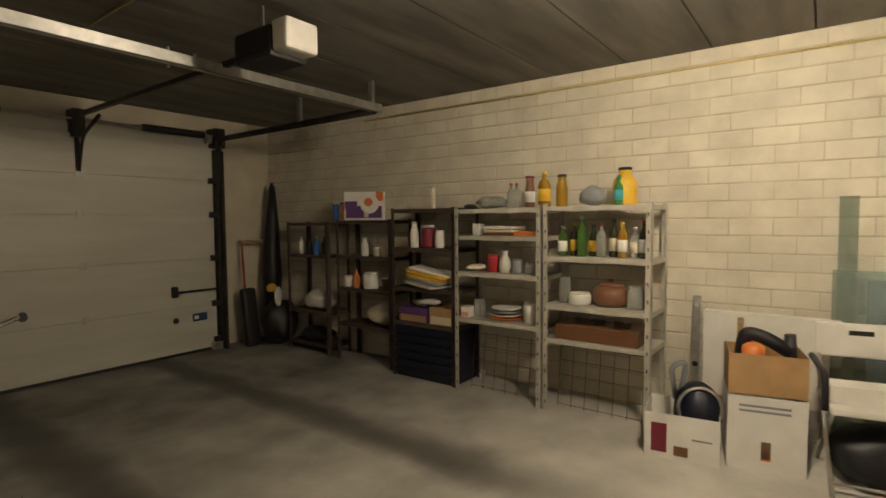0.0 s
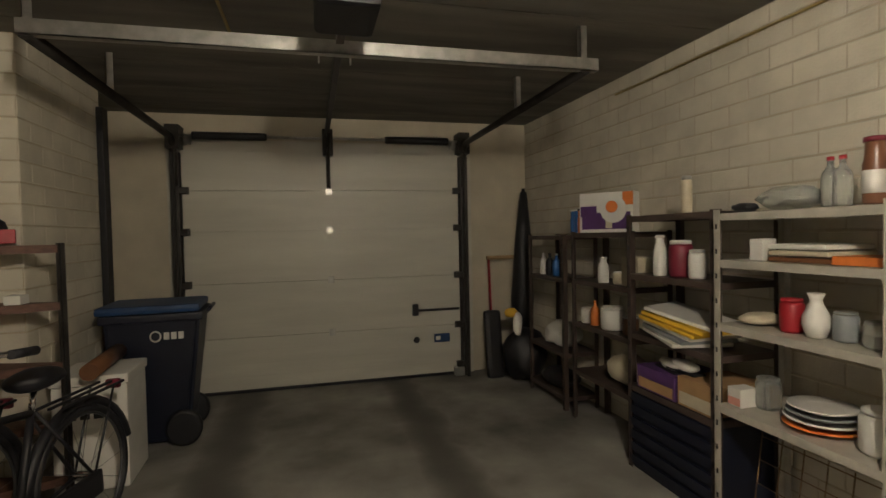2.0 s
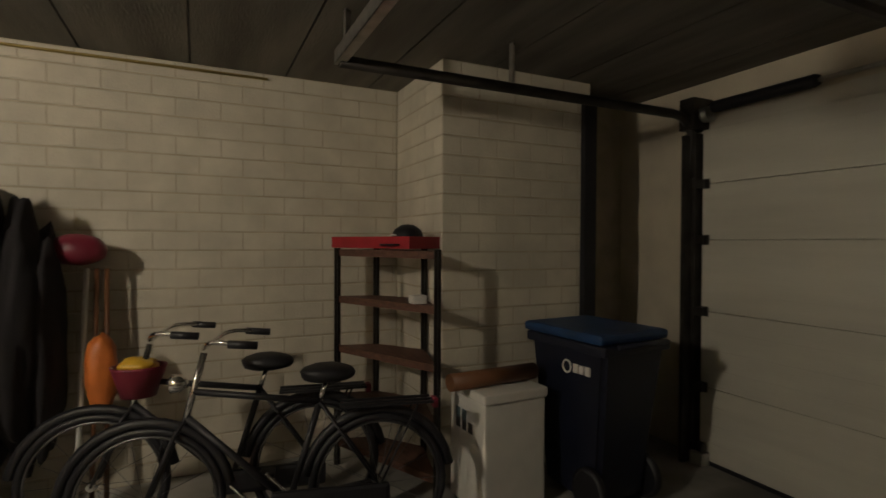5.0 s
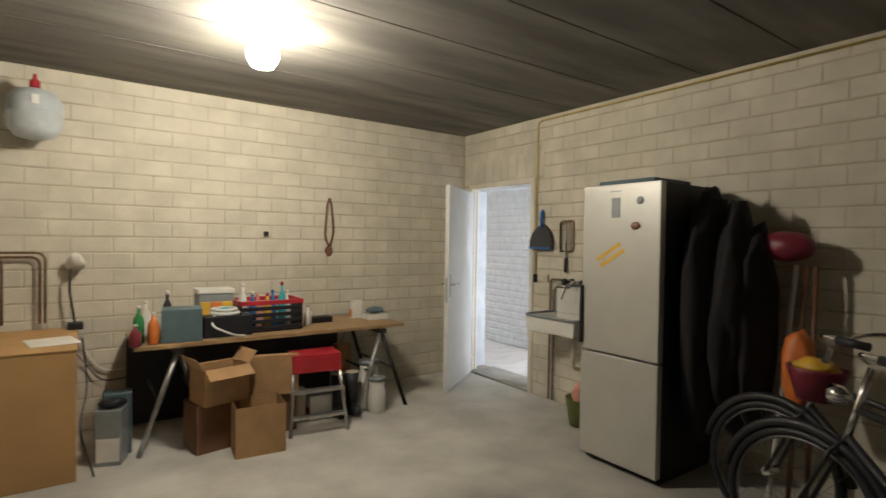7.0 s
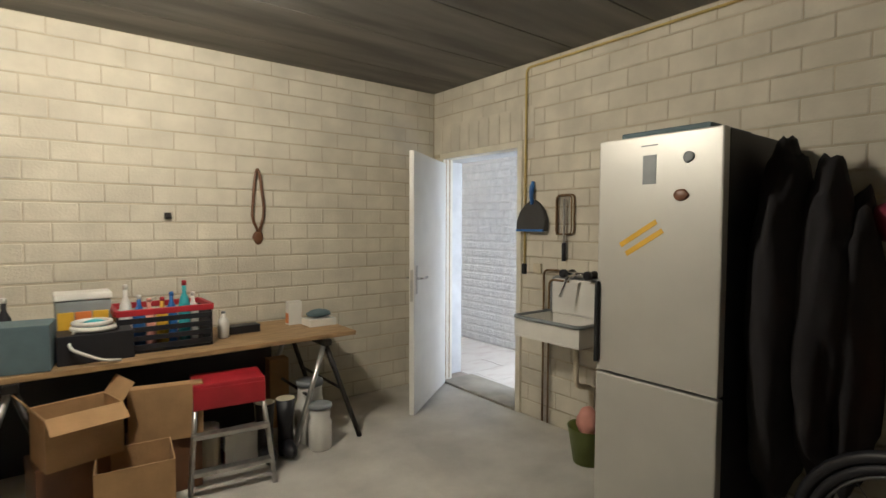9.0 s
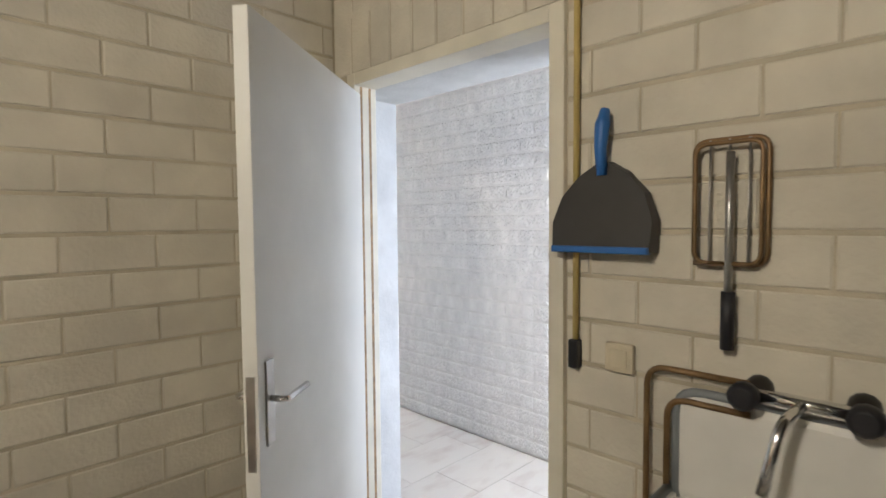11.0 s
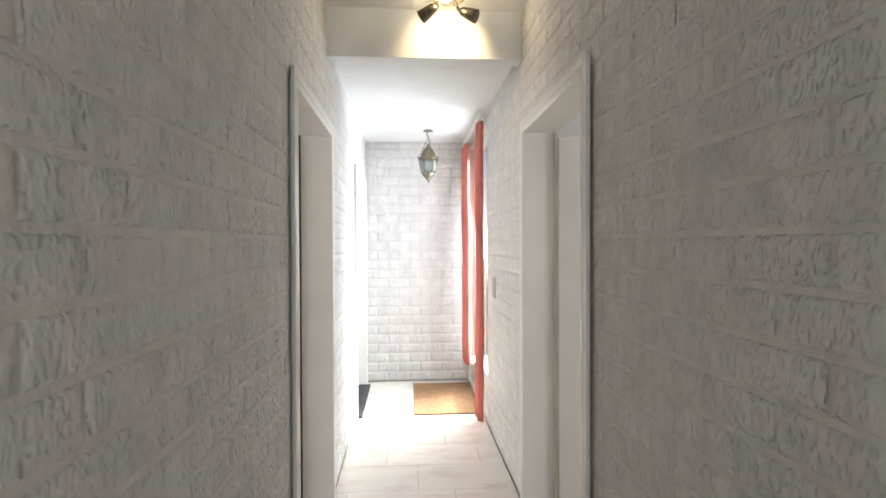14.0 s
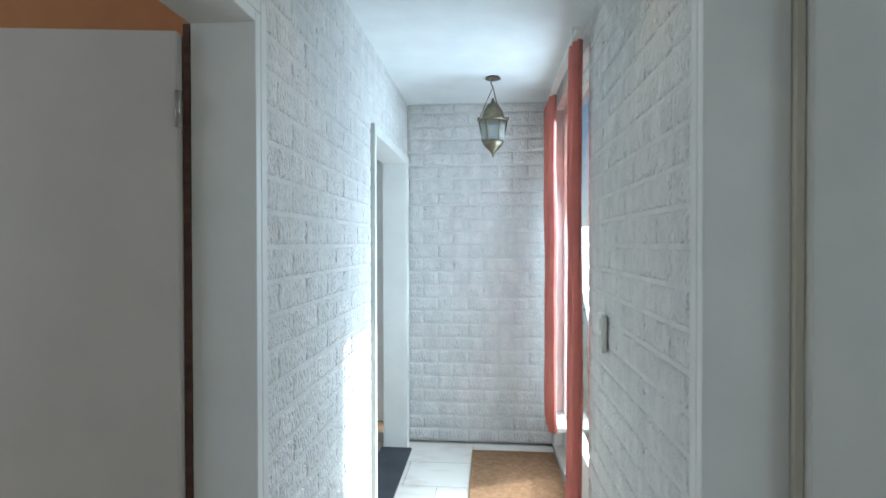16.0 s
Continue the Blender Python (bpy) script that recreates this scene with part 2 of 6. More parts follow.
def lathe(profile, seg=20, bm=None, at=(0, 0, 0), m=None):
    """A body of revolution round z from (radius, height) pairs."""
    bm = bm or bmesh.new()
    rings = []
    made = []
    for r, z in profile:
        ring = [bm.verts.new((at[0] + max(r, 0.0004) * math.cos(2 * math.pi * i / seg), at[1] + max(r, 0.0004) * math.sin(2 * math.pi * i / seg), at[2] + z)) for i in range(seg)]
        rings.append(ring)
        made += ring
    for p, q in zip(rings, rings[1:]):
        for i in range(seg):
            f = bm.faces.new((p[i], p[(i + 1) % seg], q[(i + 1) % seg], q[i]))
            f.smooth = True
    bm.faces.new(rings[0][::-1])
    bm.faces.new(rings[-1])
    if m is not None:
        bmesh.ops.transform(bm, matrix=m, verts=made)
    return bm


def tube(pts, r, seg=10, bm=None, closed=False):
    """A round bar along points."""
    bm = bm or bmesh.new()
    P = [Vector(p) for p in pts]
    n = len(P)
    rings = []
    side = None
    for i, p in enumerate(P):
        a = P[(i - 1) % n] if closed or i else P[0]
        b = P[(i + 1) % n] if closed or i < n - 1 else P[-1]
        d = (b - a).normalized()
        if side is None:
            side = d.cross(Vector((0, 0, 1)) if abs(d.z) < 0.9 else Vector((1, 0, 0))).normalized()
        side = (side - d * side.dot(d)).normalized()
        up = d.cross(side)
        rr = r[i] if isinstance(r, (list, tuple)) else r
        rings.append([bm.verts.new(p + (side * math.cos(2 * math.pi * k / seg) + up * math.sin(2 * math.pi * k / seg)) * rr) for k in range(seg)])
    pairs = list(zip(rings, rings[1:])) + ([(rings[-1], rings[0])] if closed else [])
    for p, q in pairs:
        for k in range(seg):
            bm.faces.new((p[k], p[(k + 1) % seg], q[(k + 1) % seg], q[k])).smooth = True
    if not closed:
        bm.faces.new(rings[0][::-1])
        bm.faces.new(rings[-1])
    return bm


def bend(pts, r=0.06, n=5):
    """Rounds the corners of a line of points."""
    P = [Vector(p) for p in pts]
    out = [P[0]]
    for a, b, c in zip(P, P[1:], P[2:]):
        ra = min(r, (a - b).length * 0.45, (c - b).length * 0.45)
        p, q = b + (a - b).normalized() * ra, b + (c - b).normalized() * ra
        for i in range(n + 1):
            t = i / n
            out.append(p * (1 - t) ** 2 + b * 2 * t * (1 - t) + q * t * t)
    return out + [P[-1]]


def ring_pts(c, r, n=28, axis="y"):
    f = {"y": lambda a: (c[0] + r * math.cos(a), c[1], c[2] + r * math.sin(a)), "x": lambda a: (c[0], c[1] + r * math.cos(a), c[2] + r * math.sin(a)), "z": lambda a: (c[0] + r * math.cos(a), c[1] + r * math.sin(a), c[2])}[axis]
    return [f(2 * math.pi * i / n) for i in range(n)]


def lump(size, seed, n=3, rough=0.18, flat=True):
    """An uneven soft heap, its base at z 0."""
    bm = bmesh.new()
    bmesh.ops.create_icosphere(bm, subdivisions=n, radius=1)
    for v in bm.verts:
        k = 1 + rough * noise.noise(v.co * 1.7 + Vector((seed, seed * 2, 0))) + rough * 0.6 * noise.noise(v.co * 4 + Vector((0, seed, seed)))
        v.co = Vector((v.co.x * size[0] / 2, v.co.y * size[1] / 2, v.co.z * size[2] / 2)) * k
        v.co.z = max(v.co.z + size[2] / 2, 0.0) if flat else v.co.z + size[2] / 2
    for f in bm.faces:
        f.smooth = True
    return bm


OFF = 0.0  # shift of a row of things along x


def link_mesh(name, bm, material):
    me = bpy.data.meshes.new(name)
    bm.to_mesh(me)
    bm.free()
    me.materials.append(material)
    return new(name, me)


def part(name, bm, material, parent, label=""):
    o = link_mesh(name, bm, material)
    o.parent = parent
    if label:
        o["label"] = label
    return o


def thing(name, label, category, m=None, group=""):
    o = new(name)
    o.empty_display_size = 0.1
    if m is not None:
        o.matrix_world = Matrix.Translation((OFF, 0, 0)) @ m
    return tagged(o, label, category, group)


def solid(name, bm, material, label, category, m=None, group=""):
    o = link_mesh(name, bm, material)
    if m is not None:
        o.matrix_world = Matrix.Translation((OFF, 0, 0)) @ m
    return tagged(o, label, category, group)


def setting(name, bm, material, label, category):
    return tagged(link_mesh(name, bm, material), label, category, kind="structure")


# ---- large structure ----
CEIL, GX, GY, SKEW = 2.70, 4.75, 7.34, 1.3
XL, XR, YE, RCY = -0.36, -1.415, -5.38, -0.03


def slab(*boxes):
    bm = bmesh.new()
    for a, b in boxes:
        bx(bm, a, b)
    return bm


wall_back = setting("wall_back", slab(((-0.104, -0.2, 0), (GX + 0.4, -0.006, CEIL)), ((-0.345, -0.2, 0), (-0.104, RCY - 0.003, CEIL))), M_MORTAR, "cream painted sand-lime block wall behind the workbench", "wall")
wall_right = setting("wall_right", slab(((GX + 0.006, -0.006, 0), (GX + 0.2, GY + 0.2, CEIL))), M_MORTAR, "cream painted block wall behind the shelves", "wall")
DY0, DY1, DZ = 0.16, 1.09, 2.075
wall_left = setting("wall_left", slab(((-0.105, -0.004, 0), (-0.006, DY0 - 0.05, CEIL)), ((XL + 0.008, -0.004, DZ + 0.05), (-0.105, DY0 - 0.05, CEIL)), ((XL + 0.008, DY1 + 0.05, 0), (-0.006, GY + 0.2, CEIL)), ((XL + 0.008, DY0 - 0.05, DZ + 0.05), (-0.006, DY1 + 0.05, CEIL))), M_MORTAR, "cream painted block wall with a doorway to the corridor", "wall")
PX, PY0, PY1 = 0.82, 5.43, 6.62
wall_pier = setting("wall_pier", slab(((0, PY0 + 0.006, 0), (PX - 0.006, PY1, CEIL)), ((0, PY1, 0), (0.4, GY, CEIL))), M_MORTAR, "cream painted block pier beside the garage door", "wall")
M_FRONT = mat("cream_plaster", (0.60, 0.54, 0.42), 0.85, var=0.08, scale=3, bump=0.15)
wall_front = setting("wall_front", slab(((-0.2, GY, 0), (1.24, GY + 0.2, CEIL)), ((3.96, GY, 0), (GX + 0.2, GY + 0.2, CEIL)), ((1.24, GY, 2.36), (3.96, GY + 0.2, CEIL))), M_FRONT, "plain cream wall round the garage door", "wall")
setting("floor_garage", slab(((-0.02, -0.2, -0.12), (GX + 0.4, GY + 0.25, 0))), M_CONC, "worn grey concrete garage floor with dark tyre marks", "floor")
# precast ceiling planks with open seams, running across the garage
bm = bmesh.new()
y = -0.2
while y < GY + 0.2:
    bx(bm, (-0.3, y + 0.006, CEIL), (GX + 0.4, min(y + 0.594, GY + 0.2), CEIL + 0.1))
    y += 0.6
bx(bm, (-0.36, -0.2, CEIL + 0.03), (GX + 0.4, GY + 0.2, CEIL + 0.15))
setting("ceiling_garage", bm, M_CEIL, "grey concrete plank ceiling with narrow seams", "ceiling")

# corridor shell
LD0, LD1, RD0, RD1, FH = -2.87, -1.93, -2.72, -1.74, 2.06
L20, L21 = -5.30, -4.19
WY0, WY1, WZ0, WZ1 = -5.25, -4.02, 0.30, 2.40
HY = -2.8
setting("wall_corridor_left", slab(((XL + 0.008, LD1, 0), (-0.2, -0.2, 2.8)), ((XL + 0.008, LD0, FH), (-0.2, LD1, 2.8)), ((XL + 0.008, L21, 0), (-0.2, LD0, 2.8)), ((XL + 0.008, L20, FH + 0.03), (-0.2, L21, 2.8)), ((XL + 0.008, YE - 0.2, 0), (-0.2, L20, 2.8)), ((XL + 0.008, -0.2, 0), (-0.345, RCY - 0.003, 2.8))), M_WMORTAR, "white painted rough brick corridor wall with two doorways", "wall")
setting("wall_corridor_right", slab(((XR - 0.16, RD1, 0), (XR - 0.008, 2.2, 2.8)), ((XR - 0.16, RD0, FH), (XR - 0.008, RD1, 2.8)), ((XR - 0.16, WY1, 0), (XR - 0.008, RD0, 2.8)), ((XR - 0.16, WY0, WZ1), (XR - 0.008, WY1, 2.8)), ((XR - 0.16, WY0, 0), (XR - 0.008, WY1, 0.05)), ((XR - 0.16, YE - 0.2, 0), (XR - 0.008, WY0, 2.8))), M_WMORTAR, "white painted rough brick corridor wall with a tall window", "wall")
setting("wall_corridor_end", slab(((XR - 0.16, YE - 0.2, 0), (-0.2, YE - 0.008, 2.8))), M_WMORTAR, "white painted brick wall at the corridor end", "wall")
setting("wall_corridor_start", slab(((XR - 0.16, 2.2, 0), (-1.32, 2.4, 2.8)), ((-0.46, 2.2, 0), (XL, 2.4, 2.8)), ((-1.32, 2.2, 2.25), (-0.46, 2.4, 2.8))), M_WPAINT, "plain white wall round the unseen added glazed door", "wall")
# Glazed door out of view, added as an origin for the corridor fill.
fd = tagged(new("door_front_unseen"), "unseen white framed glazed door added to close the corridor", "door", kind="structure")
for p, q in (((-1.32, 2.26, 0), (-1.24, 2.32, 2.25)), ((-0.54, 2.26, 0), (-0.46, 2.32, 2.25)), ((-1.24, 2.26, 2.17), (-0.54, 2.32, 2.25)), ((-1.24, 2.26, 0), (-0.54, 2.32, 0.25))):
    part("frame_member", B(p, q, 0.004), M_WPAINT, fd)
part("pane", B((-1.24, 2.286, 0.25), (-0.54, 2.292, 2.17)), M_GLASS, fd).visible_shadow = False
setting("ceiling_corridor", slab(((XR - 0.16, HY, 2.72), (XL + 0.1, 2.4, 2.85))), M_WCEIL, "white corridor ceiling", "ceiling")
setting("ceiling_hall", slab(((XR - 0.16, YE - 0.2, 2.5), (-0.2, HY - 0.10, 2.85))), M_WCEIL, "lower white ceiling before the window", "ceiling")
setting("beam_header", slab(((XR - 0.004, HY - 0.1, 2.455), (XL + 0.004, HY, 2.80))), M_WCEIL, "plastered cream beam across the corridor", "beam")
setting("ground", slab(((-60, -60, -0.3), (60, 60, -0.13))), M_GRASS, "lawn outside the house", "ground")
floor_c = setting("floor_corridor", slab(((XR - 0.2, YE - 0.2, -0.12), (-0.022, 2.4, -0.006))), M_GROUT, "cream marble tile corridor floor", "floor")
M_LAM = mat("laminate", (0.45, 0.28, 0.14), 0.4, var=0.15, stretch=(1, 6, 1))
setting("floor_rooms", slab(((-0.2, YE - 0.4, -0.12), (2.4, -0.2, -0.01)), ((-4.2, -3.6, -0.12), (XR - 0.21, 0.4, -0.01))), M_LAM, "wood laminate floor of the side rooms", "floor")
setting("wall_side_rooms", slab(((-0.2, -3.6, 0), (2.4, -3.5, 2.7)), ((2.4, -3.6, 0), (2.5, -0.2, 2.7)), ((-0.196, -3.5, 0), (-0.19, LD0, 2.7)), ), M_ORANGEWALL, "terracotta painted walls of the side rooms", "wall")
setting("wall_bedroom", slab(((2.4, YE - 0.4, 0), (2.5, -3.6, 2.7)), ((-0.2, YE - 0.5, 0), (2.5, YE - 0.4, 2.7)), ((-0.2, -3.64, 0), (2.4, -3.602, 2.7)), ((-4.3, -3.7, 0), (XR - 0.16, -3.6, 2.7)), ((-4.3, -3.6, 0), (-4.2, 0.5, 2.7)), ((-4.2, 0.4, 0), (XR - 0.16, 0.5, 2.7))), M_WCEIL, "plain white walls of the other side room", "wall")
setting("ceiling_side_rooms", slab(((-0.2, YE - 0.5, 2.7), (2.5, -0.2, 2.8)), ((-4.3, -3.7, 2.7), (XR - 0.16, 0.5, 2.8))), M_WCEIL, "white ceilings of the side rooms", "ceiling")


OFF = 0.12


# ---- garage door and its gear ----
def garage_door():
    g = tagged(new("door_garage"), "closed cream sectional garage door with five ribbed panels", "garage door", kind="structure")
    x0, x1, yf = 1.14, 3.82, 7.25
    zs = [0.03, 0.54, 1.07, 1.57, 1.96, 2.34]
    for a, b in zip(zs, zs[1:]):
        bm = B((x0, yf, a + 0.002), (x1, yf + 0.045, b - 0.002), 0.003)
        n = 4
        for i in range(1, n):
            z = a + (b - a) * i / n
            bx(bm, (x0 + 0.05, yf - 0.0025, z - 0.003), (x1 - 0.05, yf + 0.004, z + 0.003))
        p = part("panel", bm, M_DOORP, g)
        if a > 0.1:
            for hx in (x0 + 0.03, 2.48, x1 - 0.03):
                part("hinge", B((hx - 0.03, yf - 0.014, a - 0.035), (hx + 0.03, yf - 0.003, a + 0.035), 0.004), M_STEEL if hx == 2.48 else M_DSTEEL, p)
    # Unseen slab behind the panels, stopping daylight through their gaps.
    part("insulation", B((1.0, yf + 0.047, 0.0), (3.98, yf + 0.088, 2.45)), M_DOORP, g)
    part("seal", B((x0, yf, 0), (x1, yf + 0.04, 0.03), 0.006), M_BLACK, g, "black rubber bottom seal")
    part("lock_handle", bx(B((3.30, yf - 0.05, 0.66), (3.36, yf - 0.003, 0.78), 0.008), (3.30, yf - 0.05, 0.70), (3.80, yf - 0.025, 0.725), 0.006), M_BLACK, g, "black latch with a long bolt bar")
    part("knob", lathe([(0.03, 0), (0.034, 0.012), (0.02, 0.03)], 16, m=pose(3.34, yf - 0.002, 0.40, 90)), M_BLACK, g, "black round grip")
    part("sticker", B((3.53, yf - 0.0045, 0.36), (3.70, yf - 0.002, 0.45)), M_BLUE, g, "blue warning sticker")
    part("sticker_mark", B((3.55, yf - 0.006, 0.385), (3.60, yf - 0.0047, 0.425)), M_WHITEP, g)
    g.location.x = OFF
    return g


garage_door()


def door_gear():
    g = thing("door_track_gear", "dark steel tracks, springs and cross rail of the garage door", "door gear", pose(2.48, 7.2, 0))
    ox, oy = -2.48, -7.2

    def w(*p):
        return (p[0] + ox, p[1] + oy, p[2])
    for x in (1.09, 3.87):
        s = 1 if x < 2 else -1
        part("vertical_track", bx(B(w(x - 0.035, 7.19, 0.0), w(x + 0.035, 7.335, 2.32), 0.004), w(x - 0.02 * s, 7.12, 0), w(x + 0.01 * s, 7.19, 2.3)), M_DSTEEL, g)
        for z in (0.12, 0.54, 1.07, 1.57, 1.96):
            part("roller_hinge", B(w(min(x + s * 0.03, x + s * 0.10), 7.2, z - 0.03), w(max(x + s * 0.03, x + s * 0.10), 7.247, z + 0.03), 0.004), M_DSTEEL, g)
        pts = bend([w(x, 7.2, 2.0), w(x, 7.2, 2.44), w(x, 4.68, 2.44)], 0.3, 8)
        part("horizontal_track", tube(pts, 0.033, 6), M_DSTEEL, g)
        for yy in (5.7, 4.72):
            part("hanger", bx(B(w(x - 0.02, yy - 0.018, 2.46), w(x + 0.02, yy - 0.013, CEIL)), w(x - 0.02, yy - 0.018, 2.46), w(x - 0.015, yy + 0.02, CEIL)), M_STEEL, g)
        part("cable_drum", lathe([(0.05, 0), (0.055, 0.02), (0.04, 0.025), (0.04, 0.05), (0.055, 0.055)], 18, m=pose(*w(x + s * 0.09, 7.2, 2.43), 0, 90 * s, 0)), M_STEEL, g, "bright cable drum")
        part("spring", lathe([(0.035, 0), (0.04, 0.01)] + [(0.033 + 0.007 * (i % 2), 0.02 + 0.012 * i) for i in range(52)] + [(0.03, 0.66)], 14, m=pose(*w(x + s * 0.16, 7.2, 2.47), 0, 90 * s, 0)), M_BLACK, g, "black coiled torsion spring")
        part("bearing_plate", B(w(x - 0.06, 7.14, 2.34), w(x + 0.06, 7.335, 2.56), 0.004), M_DSTEEL, g)
        part("foot_bracket", B(w(x + s * 0.03, 7.17, 0.0), w(x + s * 0.13, 7.25, 0.09), 0.006), M_STEEL, g)
    part("spring_shaft", tube([w(1.1, 7.2, 2.47), w(3.86, 7.2, 2.47)], 0.013), M_STEEL, g)
    part("cross_rail", bx(B(w(1.06, 4.66, 2.43), w(3.94, 4.664, 2.50)), w(1.06, 4.66, 2.43), w(3.94, 4.71, 2.435)), M_STEEL, g, "galvanised cross rail")
    part("centre_bracket", bx(B(w(2.43, 7.16, 2.3), w(2.53, 7.335, 2.56), 0.005), w(2.46, 7.235, 1.98), w(2.50, 7.25, 2.34)), M_DSTEEL, g)
    part("door_arm", tube(bend([w(2.48, 6.7, 2.44), w(2.48, 7.1, 2.30), w(2.48, 7.22, 2.0)], 0.1), 0.016), M_DSTEEL, g)
    o = thing("garage_door_opener", "white and black ceiling motor with a long dark drive rail", "door opener", pose(2.47, 4.0, CEIL))
    part("motor_body", B((-0.13, 0.0, -0.30), (0.13, 0.36, -0.12), 0.03), M_BLACK, o)
    part("cover", B((-0.11, -0.12, -0.27), (0.11, 0.02, -0.10), 0.02), M_WHITEP, o, "white lamp cover")
    part("drive_rail", B((-0.02, 0.3, -0.22), (0.02, 3.2, -0.185), 0.003), M_DSTEEL, o)
    for a in (0.1, 1.2):
        part("strap", B((-0.10, a, -0.14), (-0.09, a + 0.03, 0)), M_STEEL, o)
        part("strap", B((0.09, a, -0.14), (0.10, a + 0.03, 0)), M_STEEL, o)


door_gear()


OFF = 0.0


# ---- doors ----
def frame_leaf(name, label, hinge, width, height, angle, side, material=M_WPAINT):
    """A door leaf hinged at a point; it reaches out along +x of its own frame."""
    d = tagged(new(name), label, "door", kind="structure")
    d.matrix_world = pose(hinge[0], hinge[1], 0.012, 0, 0, angle)
    part("leaf", B((0, -0.02, 0), (width, 0.02, height), 0.003), material, d)
    for s in (1, -1):
        pl = part("handle_plate", B((width - 0.075, s * 0.02, 0.93), (width - 0.035, s * 0.026, 1.15), 0.002), M_STEEL, d)
        part("handle", tube(bend([(width - 0.055, s * 0.024, 1.05), (width - 0.055, s * 0.07, 1.05), (width - 0.18, s * 0.07, 1.05)], 0.015), 0.009, 8), M_CHROME, pl, "chrome lever handle")
    part("lock_plate", B((width - 0.002, -0.011, 0.88), (width + 0.0025, 0.011, 1.12)), M_STEEL, d)
    for z in (0.25, 1.75):
        part("hinge", lathe([(0.008, 0), (0.008, 0.09)], 10, at=(-0.004, side * 0.022, z)), M_STEEL, d)
    return d


# garage doorway frame, reveal and open leaf
fr = tagged(new("door_frame_garage"), "cream painted wooden door frame with a grey sill", "door frame", kind="structure")
for a, b in (((-0.10, DY0 - 0.05, 0), (0.012, DY0, DZ + 0.05)), ((-0.10, DY1, 0), (0.012, DY1 + 0.05, DZ + 0.05)), ((-0.10, DY0, DZ), (0.012, DY1, DZ + 0.05))):
    part("frame_member", B(a, b, 0.004), M_CPAINT, fr)
for xx in (-0.022, -0.066):
    part("groove", B((xx - 0.006, DY0 - 0.001, 0.03), (xx + 0.006, DY0 + 0.0008, DZ)), M_WOOD, fr, "brown open rebate")
part("sill", B((-0.35, DY0, 0), (0.012, DY1, 0.022), 0.004), M_SEAM, fr, "grey concrete door sill")
M_PALE = mat("pale_block", (0.62, 0.62, 0.60), 0.8, var=0.1, scale=5, bump=0.25)
for a, b in (((XL + 0.003, RCY - 0.001, 0), (-0.106, RCY + 0.02, DZ + 0.05)), ((XL + 0.003, DY1 + 0.006, 0), (-0.106, DY1 + 0.049, DZ + 0.049)), ((XL + 0.003, RCY + 0.021, DZ + 0.004), (-0.106, DY1 + 0.004, DZ + 0.049))):
    part("reveal", B(a, b, 0.003), M_PALE, fr, "smooth pale block reveal")
frame_leaf("door_garage_entry", "white flush door standing open into the garage", (0.02, DY0 + 0.02), 0.88, 2.02, 36, -1)

for nm, x, y0, y1, s in (("door_frame_left", XL, LD0, LD1, 1), ("door_frame_right", XR, RD0, RD1, -1)):
    f = tagged(new(nm), "white metal door frame in the rough brick wall", "door frame", kind="structure")
    xo, xi = x - s * 0.018, x + s * 0.155
    lo, hi = min(xo, xi), max(xo, xi)
    for a, b in (((lo, y0 - 0.0, 0), (hi, y0 + 0.03, FH)), ((lo, y1 - 0.03, 0), (hi, y1, FH)), ((lo, y0 + 0.03, FH - 0.03), (hi, y1 - 0.03, FH))):
        part("jamb", B(a, b, 0.004), M_WPAINT, f)
    lo2, hi2 = min(xo, x - s * 0.004), max(xo, x - s * 0.004)
    for a, b in (((lo2, y0 - 0.035, 0), (hi2, y0 - 0.001, FH + 0.035)), ((lo2, y1 + 0.001, 0), (hi2, y1 + 0.035, FH + 0.035)), ((lo2, y0, FH + 0.001), (hi2, y1, FH + 0.035))):
        part("architrave", B(a, b, 0.004), M_WPAINT, f)
    if s > 0:
        # Dark brown strip added over the hinge gap so that it reads dark.
        part("rebate", B((x + 0.156, y0 + 0.002, 0), (x + 0.173, y0 + 0.032, FH - 0.03)), M_DWOOD, f, "dark brown strip added over the hinge gap")
    else:
        part("rebate", B((x - 0.173, y0 + 0.002, 0), (x - 0.156, y0 + 0.042, FH - 0.03)), M_CPAINT, f, "cream hinge rebate")
M_LEAF = mat("beige_leaf", (0.68, 0.63, 0.57), 0.45, var=0.04, scale=3, bump=0.05, bscale=90)
frame_leaf("door_side_left", "pale beige flush door standing open into a side room", (XL + 0.175, LD0 + 0.04), 0.86, 1.99, 8, 1, M_LEAF)
frame_leaf("door_side_right", "white flush door standing open into a side room", (XR - 0.175, RD0 + 0.05), 0.86, 1.99, 172, 1)
f = tagged(new("door_frame_hall"), "white door frame open to a bright room", "door frame", kind="structure")
for a, b in (((XL - 0.018, L20, 0), (XL + 0.155, L20 + 0.10, FH + 0.03)), ((XL - 0.018, L21 - 0.04, 0), (XL + 0.155, L21, FH + 0.03)), ((XL - 0.018, L20 + 0.10, FH - 0.02), (XL + 0.155, L21 - 0.04, FH + 0.03))):
    part("jamb", B(a, b, 0.004), M_WPAINT, f)
part("threshold", B((XL - 0.05, L20 + 0.10, 0.0), (XL + 0.17, L21 - 0.04, 0.018), 0.003), M_SLATE, f, "dark slate threshold")

# hall window with curtains
w = tagged(new("window_hall"), "tall white framed window letting in strong sunlight", "window", kind="structure")
xf0, xf1 = XR - 0.13, XR - 0.06
